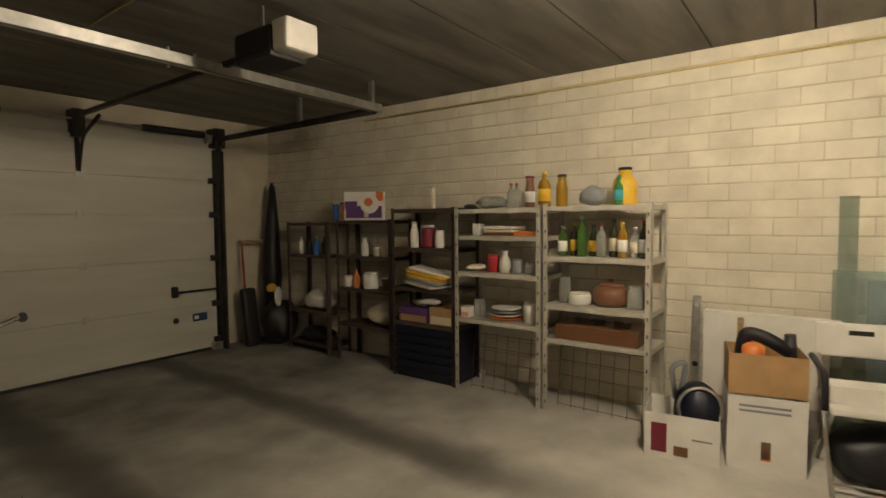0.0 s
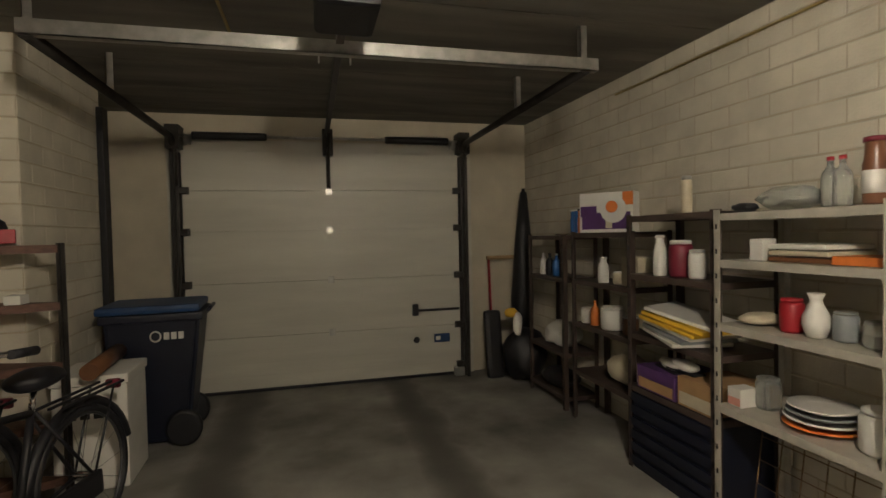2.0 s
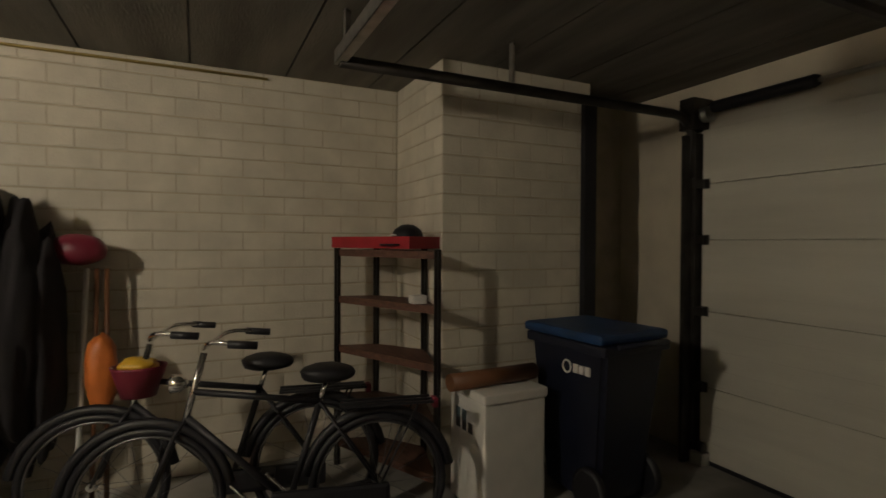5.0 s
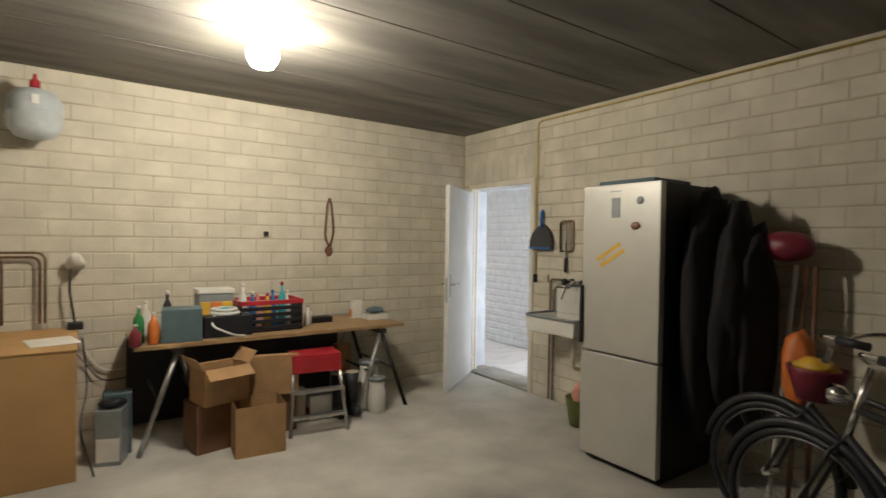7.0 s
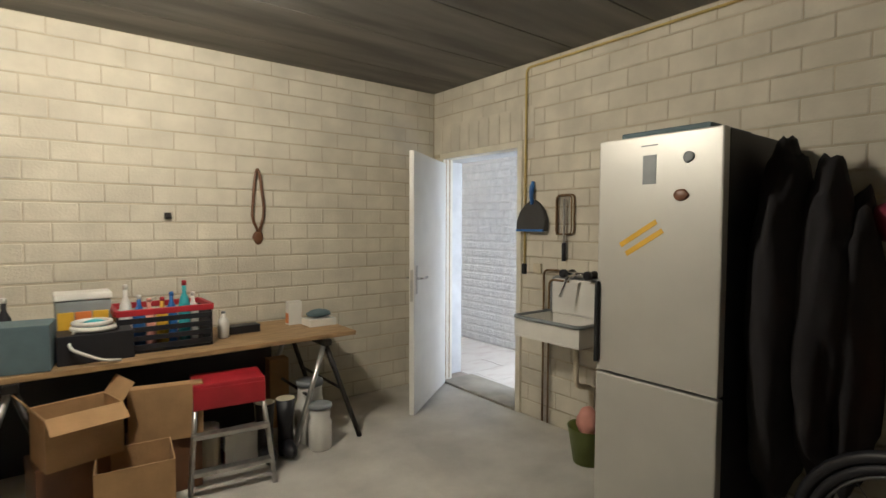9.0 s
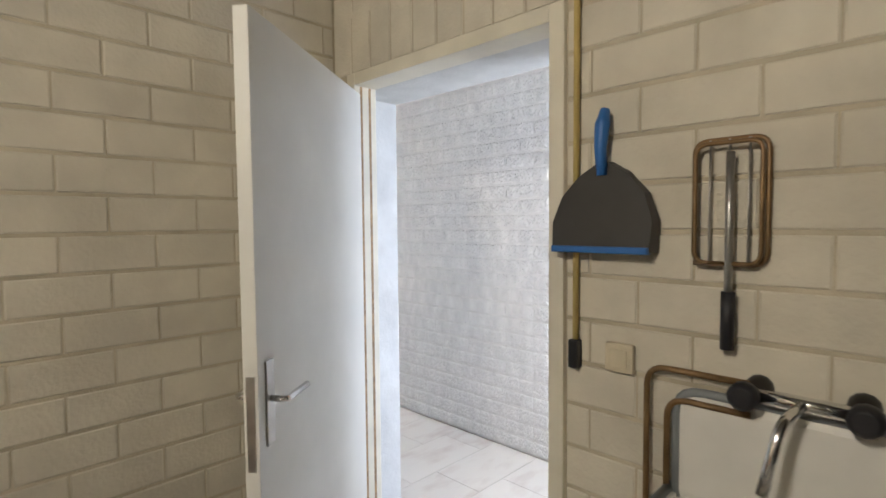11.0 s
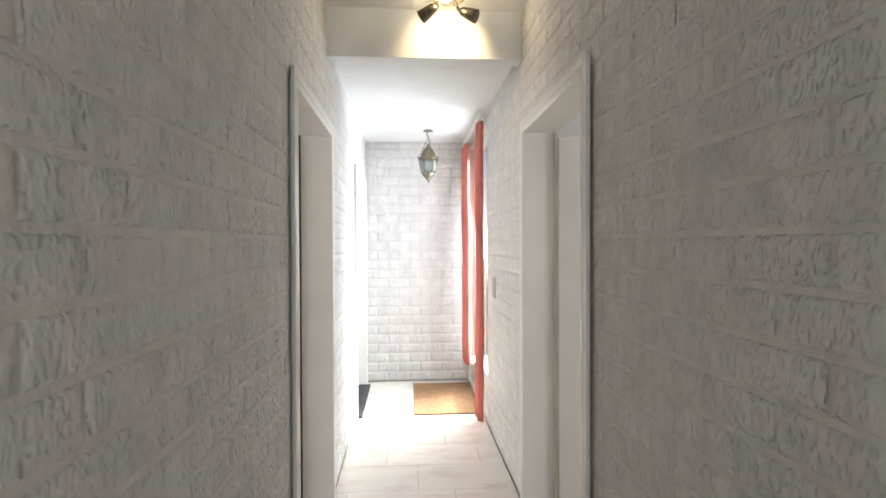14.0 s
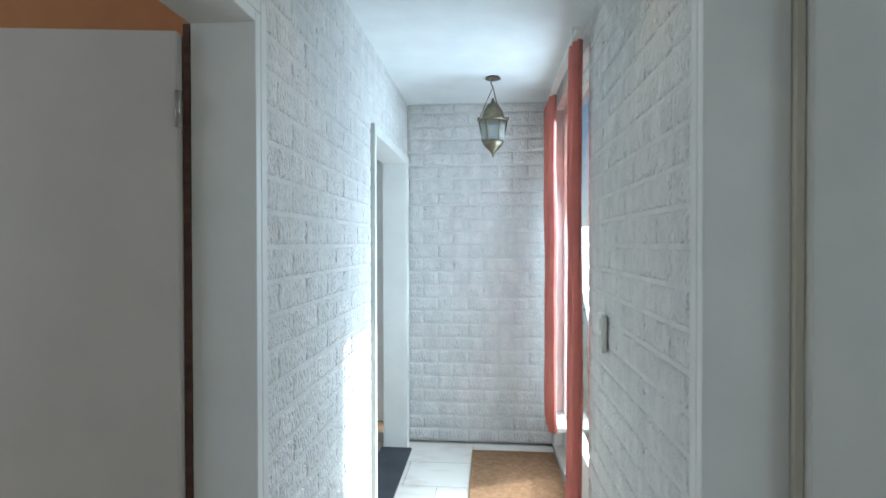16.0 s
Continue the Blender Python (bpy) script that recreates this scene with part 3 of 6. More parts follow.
for a, b in (((xf0, WY0, 0.05), (xf1, WY1, 0.30)), ((xf0, WY0, WZ1 - 0.07), (xf1, WY1, WZ1)), ((xf0, WY0, 0.30), (xf1, WY0 + 0.07, WZ1 - 0.07)), ((xf0, WY1 - 0.07, 0.30), (xf1, WY1, WZ1 - 0.07)), ):
    part("window_frame", B(a, b, 0.006), M_WPAINT, w)
pane = part("pane", B((XR - 0.1, WY0 + 0.07, 0.30), (XR - 0.094, WY1 - 0.07, WZ1 - 0.07)), M_GLASS, w)
pane.visible_shadow = False
part("window_sill", B((XR - 0.06, WY0, 0.26), (XR + 0.02, WY0 + 0.34, 0.29), 0.005), M_WPAINT, w)

# ---- colours for small things ----
def plain(name, c, rough=0.45, **kw):
    return mat(name, c, rough, var=kw.pop("var", 0.07), scale=12, bump=kw.pop("bump", 0.04), **kw)


C = {
    "white": M_WHITEP, "red": M_RED, "blue": plain("blue", (0.03, 0.14, 0.42)), "green": plain("green", (0.03, 0.22, 0.06)),
    "yellow": plain("yellow", (0.70, 0.42, 0.03)), "orange": plain("orange", (0.70, 0.20, 0.04)), "purple": plain("purple", (0.10, 0.04, 0.16)),
    "brown": plain("brown", (0.16, 0.07, 0.03)), "black": M_BLACK, "grey": plain("grey", (0.25, 0.27, 0.28)), "cream": plain("cream", (0.62, 0.55, 0.40)),
    "teal": plain("teal", (0.05, 0.40, 0.45)), "maroon": plain("maroon", (0.20, 0.02, 0.04)), "card": M_CARD, "pink": plain("pink", (0.75, 0.35, 0.28)),
    "oil": plain("amber_glass", (0.55, 0.32, 0.03), 0.1, trans=0.5), "gglass": plain("green_glass", (0.10, 0.24, 0.05), 0.08, trans=0.6),
    "dglass": plain("dark_glass", (0.03, 0.03, 0.02), 0.08), "clear": plain("cloudy_glass", (0.72, 0.74, 0.70), 0.1, trans=0.75),
    "steel": M_STEEL, "slate": plain("blue_grey_bag", (0.10, 0.15, 0.17), 0.7), "copper": plain("glazed_pot", (0.20, 0.09, 0.05), 0.3),
}


def bottle(label, at, r, h, color, cap="white", tag="", neck=0.35, name="bottle", cat="bottle", group=""):
    t = thing(name, label, cat, pose(*at), group)
    part("body", lathe([(r * 0.9, 0), (r, r * 0.15), (r, h * 0.58), (r * 0.85, h * 0.68), (r * neck, h * 0.80), (r * neck, h * 0.93)], 16), C[color], t)
    part("cap", lathe([(r * neck * 1.15, h * 0.92), (r * neck * 1.15, h * 0.99), (r * neck * 0.9, h)], 12), C[cap], t)
    if tag:
        part("label_band", lathe([(r * 1.012, h * 0.16), (r * 1.012, h * 0.50)], 16), C[tag], t)
    return t


def jar(label, at, r, h, color, name="jar", cat="jar", lid="white"):
    t = thing(name, label, cat, pose(*at))
    part("body", lathe([(r * 0.85, 0), (r, h * 0.1), (r, h * 0.8), (r * 0.85, h * 0.9)], 18), C[color], t)
    part("lid", lathe([(r * 0.9, h * 0.89), (r * 0.9, h * 0.99), (r * 0.7, h)], 18), C[lid], t)
    return t


def carton(label, at, size, color, stripe=None, turn=0, name="box", cat="box", stripe2=None):
    t = thing(name, label, cat, pose(*at, 0, 0, turn))
    sx, sy, sz = size
    part("body", B((-sx / 2, -sy / 2, 0), (sx / 2, sy / 2, sz), 0.004), C[color], t)
    if stripe:
        part("print", B((-sx / 2 - 0.0015, -sy * 0.45, sz * 0.08), (sx / 2 + 0.0015, sy * 0.45, sz * 0.5)), C[stripe], t)
    if stripe2:
        part("badge", lathe([(sz * 0.33, -sx / 2 - 0.003), (sz * 0.33, sx / 2 + 0.003)], 20, m=pose(0, 0, sz * 0.52, 0, 90)), C[stripe2], t)
    return t


# ---- shelves ----
def shelf_unit(label, y0, y1, x0, x1, boards, top, material, group="shelf units along the wall"):
    t = thing("shelf_unit", label, "shelf", pose((x0 + x1) / 2, (y0 + y1) / 2, 0), group)
    dx, dy = (x1 - x0) / 2, (y1 - y0) / 2
    for sx in (-1, 1):
        for sy in (-1, 1):
            a, b = sx * dx, sy * dy
            bm = B((min(a, a - sx * 0.038), min(b, b - sy * 0.003), 0), (max(a, a - sx * 0.038), max(b, b - sy * 0.003), top))
            bx(bm, (min(a, a - sx * 0.003), min(b, b - sy * 0.038), 0), (max(a, a - sx * 0.003), max(b, b - sy * 0.038), top))
            p = part("post", bm, material, t)
            for k in range(int(top / 0.12)):
                part("slot", B((a - 0.0042 if sx < 0 else a + 0.0002, b - sy * 0.024, 0.06 + k * 0.12), (a - 0.0002 if sx < 0 else a + 0.0042, b - sy * 0.016, 0.085 + k * 0.12)), M_BLACK, p) if sx < 0 else None
    for z in boards:
        bm = B((-dx + 0.004, -dy + 0.004, z - 0.004), (dx - 0.004, dy - 0.004, z))
        for sx in (-1, 1):
            bx(bm, (sx * (dx - 0.004) - 0.001, -dy + 0.004, z - 0.035), (sx * (dx - 0.004) + 0.001, dy - 0.004, z - 0.003))
        for sy in (-1, 1):
            bx(bm, (-dx + 0.004, sy * (dy - 0.005) - 0.001, z - 0.035), (dx - 0.004, sy * (dy - 0.005) + 0.001, z - 0.003))
        part("shelf_board", bm, material, t)
    return t


OFF = 0.18
SX = 4.15
shelf_unit("grey enamelled steel shelf unit full of bottles and pots", 2.46, 3.26, SX, 4.58, (0.57, 0.83, 1.20, 1.58), 1.60, M_GREYSHELF)
shelf_unit("grey enamelled steel shelf unit with plates and vases", 3.28, 4.09, SX, 4.58, (0.64, 1.04, 1.35, 1.575), 1.595, M_GREYSHELF)
shelf_unit("dark brown steel shelf unit with cartons and shoes", 4.11, 4.85, 4.18, 4.58, (0.53, 0.86, 1.23, 1.59), 1.60, M_BRNSHELF)
shelf_unit("dark brown steel shelf unit with paint tins", 4.93, 5.72, 4.26, 4.58, (0.40, 0.78, 1.12, 1.49), 1.50, M_BRNSHELF)
shelf_unit("dark brown steel shelf unit with bags and bottles", 5.86, 6.56, 4.26, 4.58, (0.11, 0.48, 1.11, 1.47), 1.48, M_BRNSHELF)

for y0, y1 in ((2.55, 3.2), (3.35, 4.02)):
    t = thing("wire_grid", "rusty galvanised wire grid leaning below the shelf", "wire grid", pose(4.3, (y0 + y1) / 2, 0, 0, 8, 0))
    h = 0.50
    for i in range(7):
        part("wire", tube([(0, (y0 - y1) / 2 + (y1 - y0) * i / 6, 0.0), (0, (y0 - y1) / 2 + (y1 - y0) * i / 6, h)], 0.003, 6), M_COPPER, t)
    for i in range(5):
        part("wire", tube([(0.004, (y0 - y1) / 2, 0.02 + (h - 0.04) * i / 4), (0.004, (y1 - y0) / 2, 0.02 + (h - 0.04) * i / 4)], 0.003, 6), M_COPPER, t)
# grey unit one: top row and drinks
Z = 1.582
bottle("tall yellow jerry bottle of washing liquid with a dark cap", (4.28, 2.68, Z), 0.085, 0.27, "yellow", "black", neck=0.5, name="jerry_can", cat="jerrycan")
bottle("small green squeeze bottle on the top shelf", (4.21, 2.70, Z), 0.035, 0.21, "green", "green", "teal")
solid("plastic_bag", lump((0.16, 0.20, 0.15), 3), C["grey"], "crumpled grey plastic bag on the shelf", "bag", pose(4.3, 2.92, Z))
bottle("large glass jar of pale oil with dark lid", (4.3, 3.17, Z), 0.045, 0.25, "oil", "black", neck=0.7)
bottle("bottle of yellow cooking oil with a yellow cap", (4.26, 3.30, Z), 0.05, 0.28, "oil", "yellow", "yellow")
bottle("brown bottle with a pale label", (4.27, 3.43, Z), 0.04, 0.25, "copper", "maroon", "white", neck=0.8)
for yy in (3.55, 3.60):
    bottle("empty clear plastic bottle with red cap", (4.27, yy, Z), 0.033, 0.20, "clear", "red")
solid("plastic_bag", lump((0.22, 0.30, 0.11), 8), C["clear"], "crumpled clear plastic bag on the shelf", "bag", pose(4.3, 3.80, 1.577))
solid("glove", lump((0.10, 0.12, 0.045), 5), C["black"], "small black glove on the shelf", "glove", pose(4.22, 3.97, 1.577))
jar("tall brushed steel thermos cup", (4.28, 4.43, 1.592), 0.03, 0.21, "cream", "cup", "cup", "steel")
Z = 1.202
for i, (col, cap, tag, h, r) in enumerate((("dglass", "red", "white", 0.27, 0.036), ("clear", "white", "cream", 0.22, 0.04), ("oil", "yellow", "white", 0.26, 0.036), ("dglass", "black", "cream", 0.28, 0.036), ("clear", "red", "", 0.25, 0.04), ("dglass", "black", "yellow", 0.24, 0.038), ("gglass", "white", "", 0.30, 0.04), ("dglass", "yellow", "yellow", 0.25, 0.036), ("gglass", "white", "white", 0.23, 0.036))):
    bottle("%s glass bottle in a row of drinks" % {"dglass": "dark", "clear": "clear", "oil": "amber", "gglass": "green"}[col], (4.27 + 0.05 * (i % 2), 2.54 + 0.076 * i, Z), r, h, col, cap, tag, group="drink bottles")
Z = 0.832
t = thing("cooking_pot", "brown glazed stoneware cooking pot with lid", "pot", pose(4.36, 2.80, Z))
part("body", lathe([(0.11, 0), (0.135, 0.03), (0.135, 0.11), (0.10, 0.15)], 24), C["copper"], t)
part("lid", lathe([(0.10, 0.15), (0.06, 0.175), (0.02, 0.18), (0.025, 0.20), (0.0, 0.205)], 24), C["copper"], t)
jar("stack of white enamel bowls", (4.3, 3.02, Z), 0.085, 0.09, "white", "bowl", "bowl")
jar("large empty glass preserving jar", (4.3, 2.60, Z), 0.065, 0.17, "clear", lid="clear")
jar("tall empty glass jar", (4.32, 3.15, Z), 0.05, 0.20, "clear", lid="clear")
carton("low dark brown wooden crate with bottle tops", (4.36, 2.86, 0.572), (0.36, 0.62, 0.11), "brown", name="crate", cat="crate")
for k in range(4):
    jar("small glass jar with a shiny lid in the crate", (4.30, 2.66 + 0.13 * k, 0.684), 0.028, 0.05, "clear", lid="steel")
# grey unit two
Z = 1.352
carton("white small carton on the shelf", (4.27, 3.92, Z), (0.08, 0.07, 0.10), "white")
t = thing("tray_stack", "stack of pale baking trays", "tray", pose(4.34, 3.70, Z))
for k in range(3):
    part("tray", B((-0.13, -0.15 + 0.01 * k, 0.028 * k), (0.13, 0.14, 0.028 * k + 0.022), 0.008), C[("brown", "cream", "white")[k]], t)
carton("flat orange carton on the shelf", (4.3, 3.43, Z), (0.2, 0.22, 0.035), "orange")
Z = 1.042
jar("red ceramic canister on the shelf", (4.28, 3.78, Z), 0.048, 0.15, "red", "canister", "canister", "red")
t = solid("vase", lathe([(0.035, 0), (0.052, 0.05), (0.05, 0.09), (0.025, 0.14), (0.022, 0.16), (0.034, 0.185)], 20), C["white"], "slender white porcelain vase", "vase", pose(4.27, 3.66, Z))
jar("grey glass vase with wide belly", (4.3, 3.56, Z), 0.045, 0.12, "grey", "vase", "vase", "clear")
jar("clear glass bowl on the shelf", (4.3, 3.43, Z), 0.055, 0.10, "clear", "bowl", "bowl", "clear")
solid("cloth_bundle", lump((0.2, 0.16, 0.06), 11), C["cream"], "pale crumpled cloth on the shelf", "cloth", pose(4.3, 3.96, Z))
Z = 0.642
for k, (c2, r) in enumerate((("orange", 0.15), ("white", 0.145), ("grey", 0.135), ("white", 0.13))):
    solid("plate", lathe([(r * 0.6, 0), (r, 0.02), (r * 0.98, 0.026), (r * 0.6, 0.012)], 24), C[c2], "round %s plate in a stack" % c2, "plate", pose(4.33, 3.68, Z + 0.026 * k), "stack of plates")
jar("white plastic storage tub", (4.3, 3.42, Z), 0.075, 0.17, "white", "tub", "tub")
jar("empty glass jar beside the plates", (4.33, 3.95, Z), 0.055, 0.15, "clear", lid="clear")
carton("small white and pink carton", (4.25, 4.02, Z), (0.1, 0.08, 0.09), "white", "pink")
# brown unit one
Z = 1.232
bottle("white plastic cleaning bottle", (4.25, 4.62, Z), 0.04, 0.24, "white", "white", neck=0.6)
jar("dark red and white tub", (4.28, 4.48, Z), 0.065, 0.21, "maroon", "tub", "tub")
jar("white paper roll on the shelf", (4.27, 4.34, Z), 0.045, 0.16, "white", "roll", "paper roll")
t = thing("envelope_stack", "pile of padded envelopes sliding off the shelf", "envelopes", pose(4.33, 4.46, 0.862))
for k, cc in enumerate(("white", "grey", "white", "yellow", "yellow", "white")):
    part("envelope", B((-0.2, -0.2, 0.0), (0.13, 0.2, 0.022), 0.006, pose(0.012 * (k % 3), 0.0, 0.024 * k + 0.02, 4 + 1.5 * k, 0, 7 * (k - 2))), C[cc], t)
carton("purple and brown open carton with shoes on top", (4.36, 4.60, 0.532), (0.34, 0.34, 0.14), "purple", "card")
carton("brown cardboard carton with a blue mark", (4.36, 4.28, 0.532), (0.33, 0.26, 0.16), "card", "cream")
for k in range(2):
    t = thing("shoe", "pale canvas shoe resting on a carton", "shoe", pose(4.28, 4.57 - 0.12 * k, 0.674 + 0.018 * k, 0, 0, 80 + 10 * k), "pair of shoes")
    part("upper", lump((0.22, 0.085, 0.07), 20 + k, 2), C["white"], t)
    part("sole", B((-0.115, -0.042, -0.001), (0.115, 0.042, 0.012), 0.01), C["black"], t)
t = thing("crate", "black slatted plastic crate on the floor", "crate", pose(4.4, 4.48, 0))
for k in range(6):
    part("slat", B((-0.22, -0.345, 0.03 + 0.08 * k), (-0.205, 0.345, 0.085 + 0.08 * k), 0.004), M_NAVY, t)
part("body", B((-0.204, -0.345, 0.0), (0.17, 0.345, 0.49), 0.01), M_NAVY, t)
# brown unit two: tins, a cereal box on top
t = carton("large white and purple detergent carton with a round picture", (4.44, 5.46, 1.492), (0.12, 0.42, 0.30), "white", "purple", turn=35)
part("picture", lathe([(0.10, 0), (0.10, 0.004)], 24, m=pose(-0.0625, -0.06, 0.17, 0, -90)), C["white"], t)
part("picture", lathe([(0.045, 0), (0.045, 0.003)], 20, m=pose(-0.0668, -0.05, 0.19, 0, -90)), C["orange"], t)
part("picture", B((-0.0640, -0.05, 0.03), (-0.0605, 0.0, 0.15)), C["cream"], t)
part("picture", B((-0.0635, -0.208, 0.20), (-0.0603, -0.13, 0.298)), C["orange"], t)
part("picture", B((-0.0635, 0.07, 0.12), (-0.0618, 0.20, 0.20)), C["purple"], t)
for k, cc in enumerate(("orange", "blue", "blue")):
    bottle("%s spray can on the top shelf" % cc, (4.33, 5.68 + 0.06 * k, 1.492 if k < 1 else 1.492), 0.028, 0.19, cc, "white" if k else "black", neck=0.9, name="spray_can", cat="spray can")
Z = 1.122
bottle("white plastic bottle on the shelf", (4.32, 5.35, Z), 0.04, 0.19, "white", "white", neck=0.6)
jar("small pale tin on the shelf", (4.36, 5.20, Z), 0.05, 0.09, "cream", "tin", "tin")
carton("pale brown carton at the shelf back", (4.42, 5.03, Z), (0.2, 0.18, 0.2), "cream")
Z = 0.782
jar("white paint bucket with lid", (4.36, 5.30, Z), 0.085, 0.17, "white", "paint_bucket", "bucket")
jar("white paint tin on the shelf", (4.34, 5.62, Z), 0.05, 0.12, "white", "paint_tin", "tin")
bottle("orange sealant bottle on the shelf", (4.33, 5.49, Z), 0.035, 0.19, "orange", "orange")
jar("brown glass jar on the shelf", (4.36, 5.08, Z), 0.055, 0.13, "brown")
solid("sack", lump((0.26, 0.34, 0.22), 14), C["cream"], "pale cloth sack slumped on the shelf", "sack", pose(4.42, 5.2, 0.402))
# brown unit three
for k, cc in enumerate(("white", "black", "blue", "black")):
    bottle("%s bottle on the dark shelf" % cc, (4.33, 6.38 - 0.13 * k, 1.112), 0.035, 0.20, cc, "white" if k == 2 else cc)
solid("plastic_bag", lump((0.28, 0.42, 0.22), 17, rough=0.3), C["white"], "crumpled white plastic bag", "bag", pose(4.40, 6.15, 0.482))
solid("bag", lump((0.28, 0.5, 0.16), 19), C["black"], "black bag lying on the bottom shelf", "bag", pose(4.40, 6.2, 0.112))
# corner by the garage door: folded parasol, broom, golf-like bag, gloves
t = thing("garden_parasol", "dark folded garden parasol leaning in the corner", "parasol", pose(4.41, 7.08, 0))
part("cloth", tube([(0, 0, 0.35), (0.0, 0, 0.8), (0.02, 0, 1.5), (0.03, 0, 1.93)], [0.10, 0.12, 0.08, 0.035], 12), C["black"], t)
part("pole", tube([(-0.02, 0, 0), (0.03, 0, 1.97)], 0.018), M_DSTEEL, t)
t = thing("broom", "broom leaning head up against the wall", "broom", pose(4.08, 7.15, 0))
part("stick", tube([(0.0, -0.05, 0), (0, 0.06, 1.22)], 0.013), C["red"], t)
part("head", B((-0.02, 0.03, 1.22), (0.30, 0.09, 1.26), 0.01), M_WOOD, t)
solid("board_bag", B((-0.09, -0.05, 0), (0.09, 0.05, 0.70), 0.04, pose(0, 0, 0, -9)), C["black"], "dark padded bag leaning on the wall", "bag", pose(4.06, 6.98, 0))
solid("rubbish_sack", lump((0.42, 0.42, 0.55), 23), C["black"], "full black rubbish sack on the floor", "sack", pose(4.30, 6.80, 0))
t = thing("work_gloves", "pair of yellow and white work gloves hung to dry", "gloves", pose(4.16, 6.62, 0.50))
part("glove", lump((0.10, 0.06, 0.24), 31, 2), C["white"], t)
part("glove", lump((0.14, 0.07, 0.10), 32, 2), C["yellow"], t).location = (-0.04, 0.07, 0.17)

OFF = 0.34
# ---- right wall, near: boxes, grill, chair, glass, radiator panel ----
t = thing("radiator_panel", "white flat panel radiator standing against the wall", "radiator", pose(4.46, 1.83, 0.22))
part("panel", B((-0.03, -0.42, 0), (0.03, 0.38, 0.60), 0.012), M_WHITEP, t)
part("top_grille", B((-0.034, -0.41, 0.585), (0.034, 0.37, 0.606), 0.004), M_WHITEP, t)
part("foot", B((-0.02, -0.3, -0.22), (0.02, -0.26, 0.0)), M_STEEL, t)
part("foot", B((-0.02, 0.22, -0.22), (0.02, 0.26, 0.0)), M_STEEL, t)
t = thing("spirit_level", "grey aluminium spirit level leaning on the wall", "spirit level", pose(4.42, 2.26, 0, 0, 4, 0))
part("bar", B((-0.012, -0.026, 0), (0.012, 0.026, 0.92), 0.003), M_STEEL, t)
part("vial", lathe([(0.02, -0.014), (0.02, 0.014)], 14, m=pose(0, 0, 0.42, 0, 90)), C["black"], t)
part("vial", lathe([(0.016, -0.014), (0.016, 0.014)], 14, m=pose(0, 0, 0.85, 0, 90)), C["white"], t)


def open_box(name, label, at, size, m1, turn=0, flap=0.12):
    t = thing(name, label, "box", pose(*at, 0, 0, turn))
    sx, sy, sz = size
    w = 0.006
    for a, b in (((-sx / 2, -sy / 2, 0), (sx / 2, sy / 2, w)), ((-sx / 2, -sy / 2, w), (-sx / 2 + w, sy / 2, sz)), ((sx / 2 - w, -sy / 2, w), (sx / 2, sy / 2, sz)), ((-sx / 2 + w, -sy / 2, w), (sx / 2 - w, -sy / 2 + w, sz)), ((-sx / 2 + w, sy / 2 - w, w), (sx / 2 - w, sy / 2, sz))):
        part("side", B(a, b), m1, t)
    if flap:
        for s in (-1, 1):
            part("flap", B((-sx / 2, 0, 0), (sx / 2, w * 0.7, flap), 0, pose(0, s * sy / 2, sz, s * -125 if s > 0 else 125)), m1, t)
            part("flap", B((0, -sy / 2, 0), (w * 0.7, sy / 2, flap), 0, pose(s * sx / 2, 0, sz, 0, s * 35)), m1, t)
    return t


v = open_box("appliance_box", "open white printed carton holding a vacuum cleaner", (3.86, 2.22, 0), (0.36, 0.42, 0.28), M_WHITEP, 8, 0)
part("picture", B((-0.183, 0.08, 0.04), (-0.1805, 0.17, 0.22)), C["maroon"], v)
part("picture", B((-0.183, -0.04, 0.03), (-0.1805, 0.04, 0.09)), C["brown"], v)
part("print_line", B((-0.183, -0.17, 0.14), (-0.1805, -0.06, 0.15)), C["grey"], v)
t = thing("vacuum_cleaner", "dark blue canister vacuum cleaner with a grey hose", "vacuum cleaner", pose(3.88, 2.14, 0.02, 0, 0, 20))
part("body", lump((0.30, 0.28, 0.44), 41, 3, 0.06), M_NAVY, t)
part("bumper", tube(ring_pts((-0.08, 0, 0.29), 0.125, 24, "x"), 0.012, 8, closed=True), M_STEEL, t, "silver ring")
part("hose", tube(bend([(0.05, 0.12, 0.3), (0.0, 0.16, 0.52), (0.02, 0.06, 0.56), (0.03, 0.10, 0.30)], 0.1, 6), 0.018, 10), C["grey"], t)
part("badge", B((-0.152, -0.05, 0.2), (-0.146, 0.03, 0.222), 0.002), M_STEEL, t)
g = open_box("appliance_box", "tall white printed carton with a drawing of a drill", (3.98, 1.80, 0), (0.34, 0.40, 0.44), M_WHITEP, 12, 0)
for k in range(2):
    part("print_line", B((-0.173, -0.12, 0.38 - 0.03 * k), (-0.1705, 0.14, 0.393 - 0.03 * k)), C["grey"], g)
part("picture", lathe([(0.02, 0), (0.05, 0.01), (0.03, 0.16), (0.015, 0.24)], 14, m=pose(-0.160, 0.0, 0.06) @ Matrix.Diagonal((0.25, 1, 1, 1))), C["orange"], g)
part("picture", lathe([(0.03, 0.0), (0.03, 0.1)], 12, m=pose(-0.165, 0.0, 0.08) @ Matrix.Diagonal((0.3, 1, 1, 1))), C["brown"], g)
b2 = open_box("cardboard_box", "brown cardboard box full of tools stacked on a carton", (4.0, 1.80, 0.442), (0.32, 0.40, 0.24), M_CARD, 12, 0)
t = thing("power_tool", "black and orange power tool sticking out of a box", "power tool", pose(4.0, 1.82, 0.46))
part("body", tube(bend([(0, 0.12, 0.0), (0, 0.08, 0.32), (0, -0.02, 0.30), (0, -0.16, 0.22)], 0.08), 0.042, 12), C["black"], t)
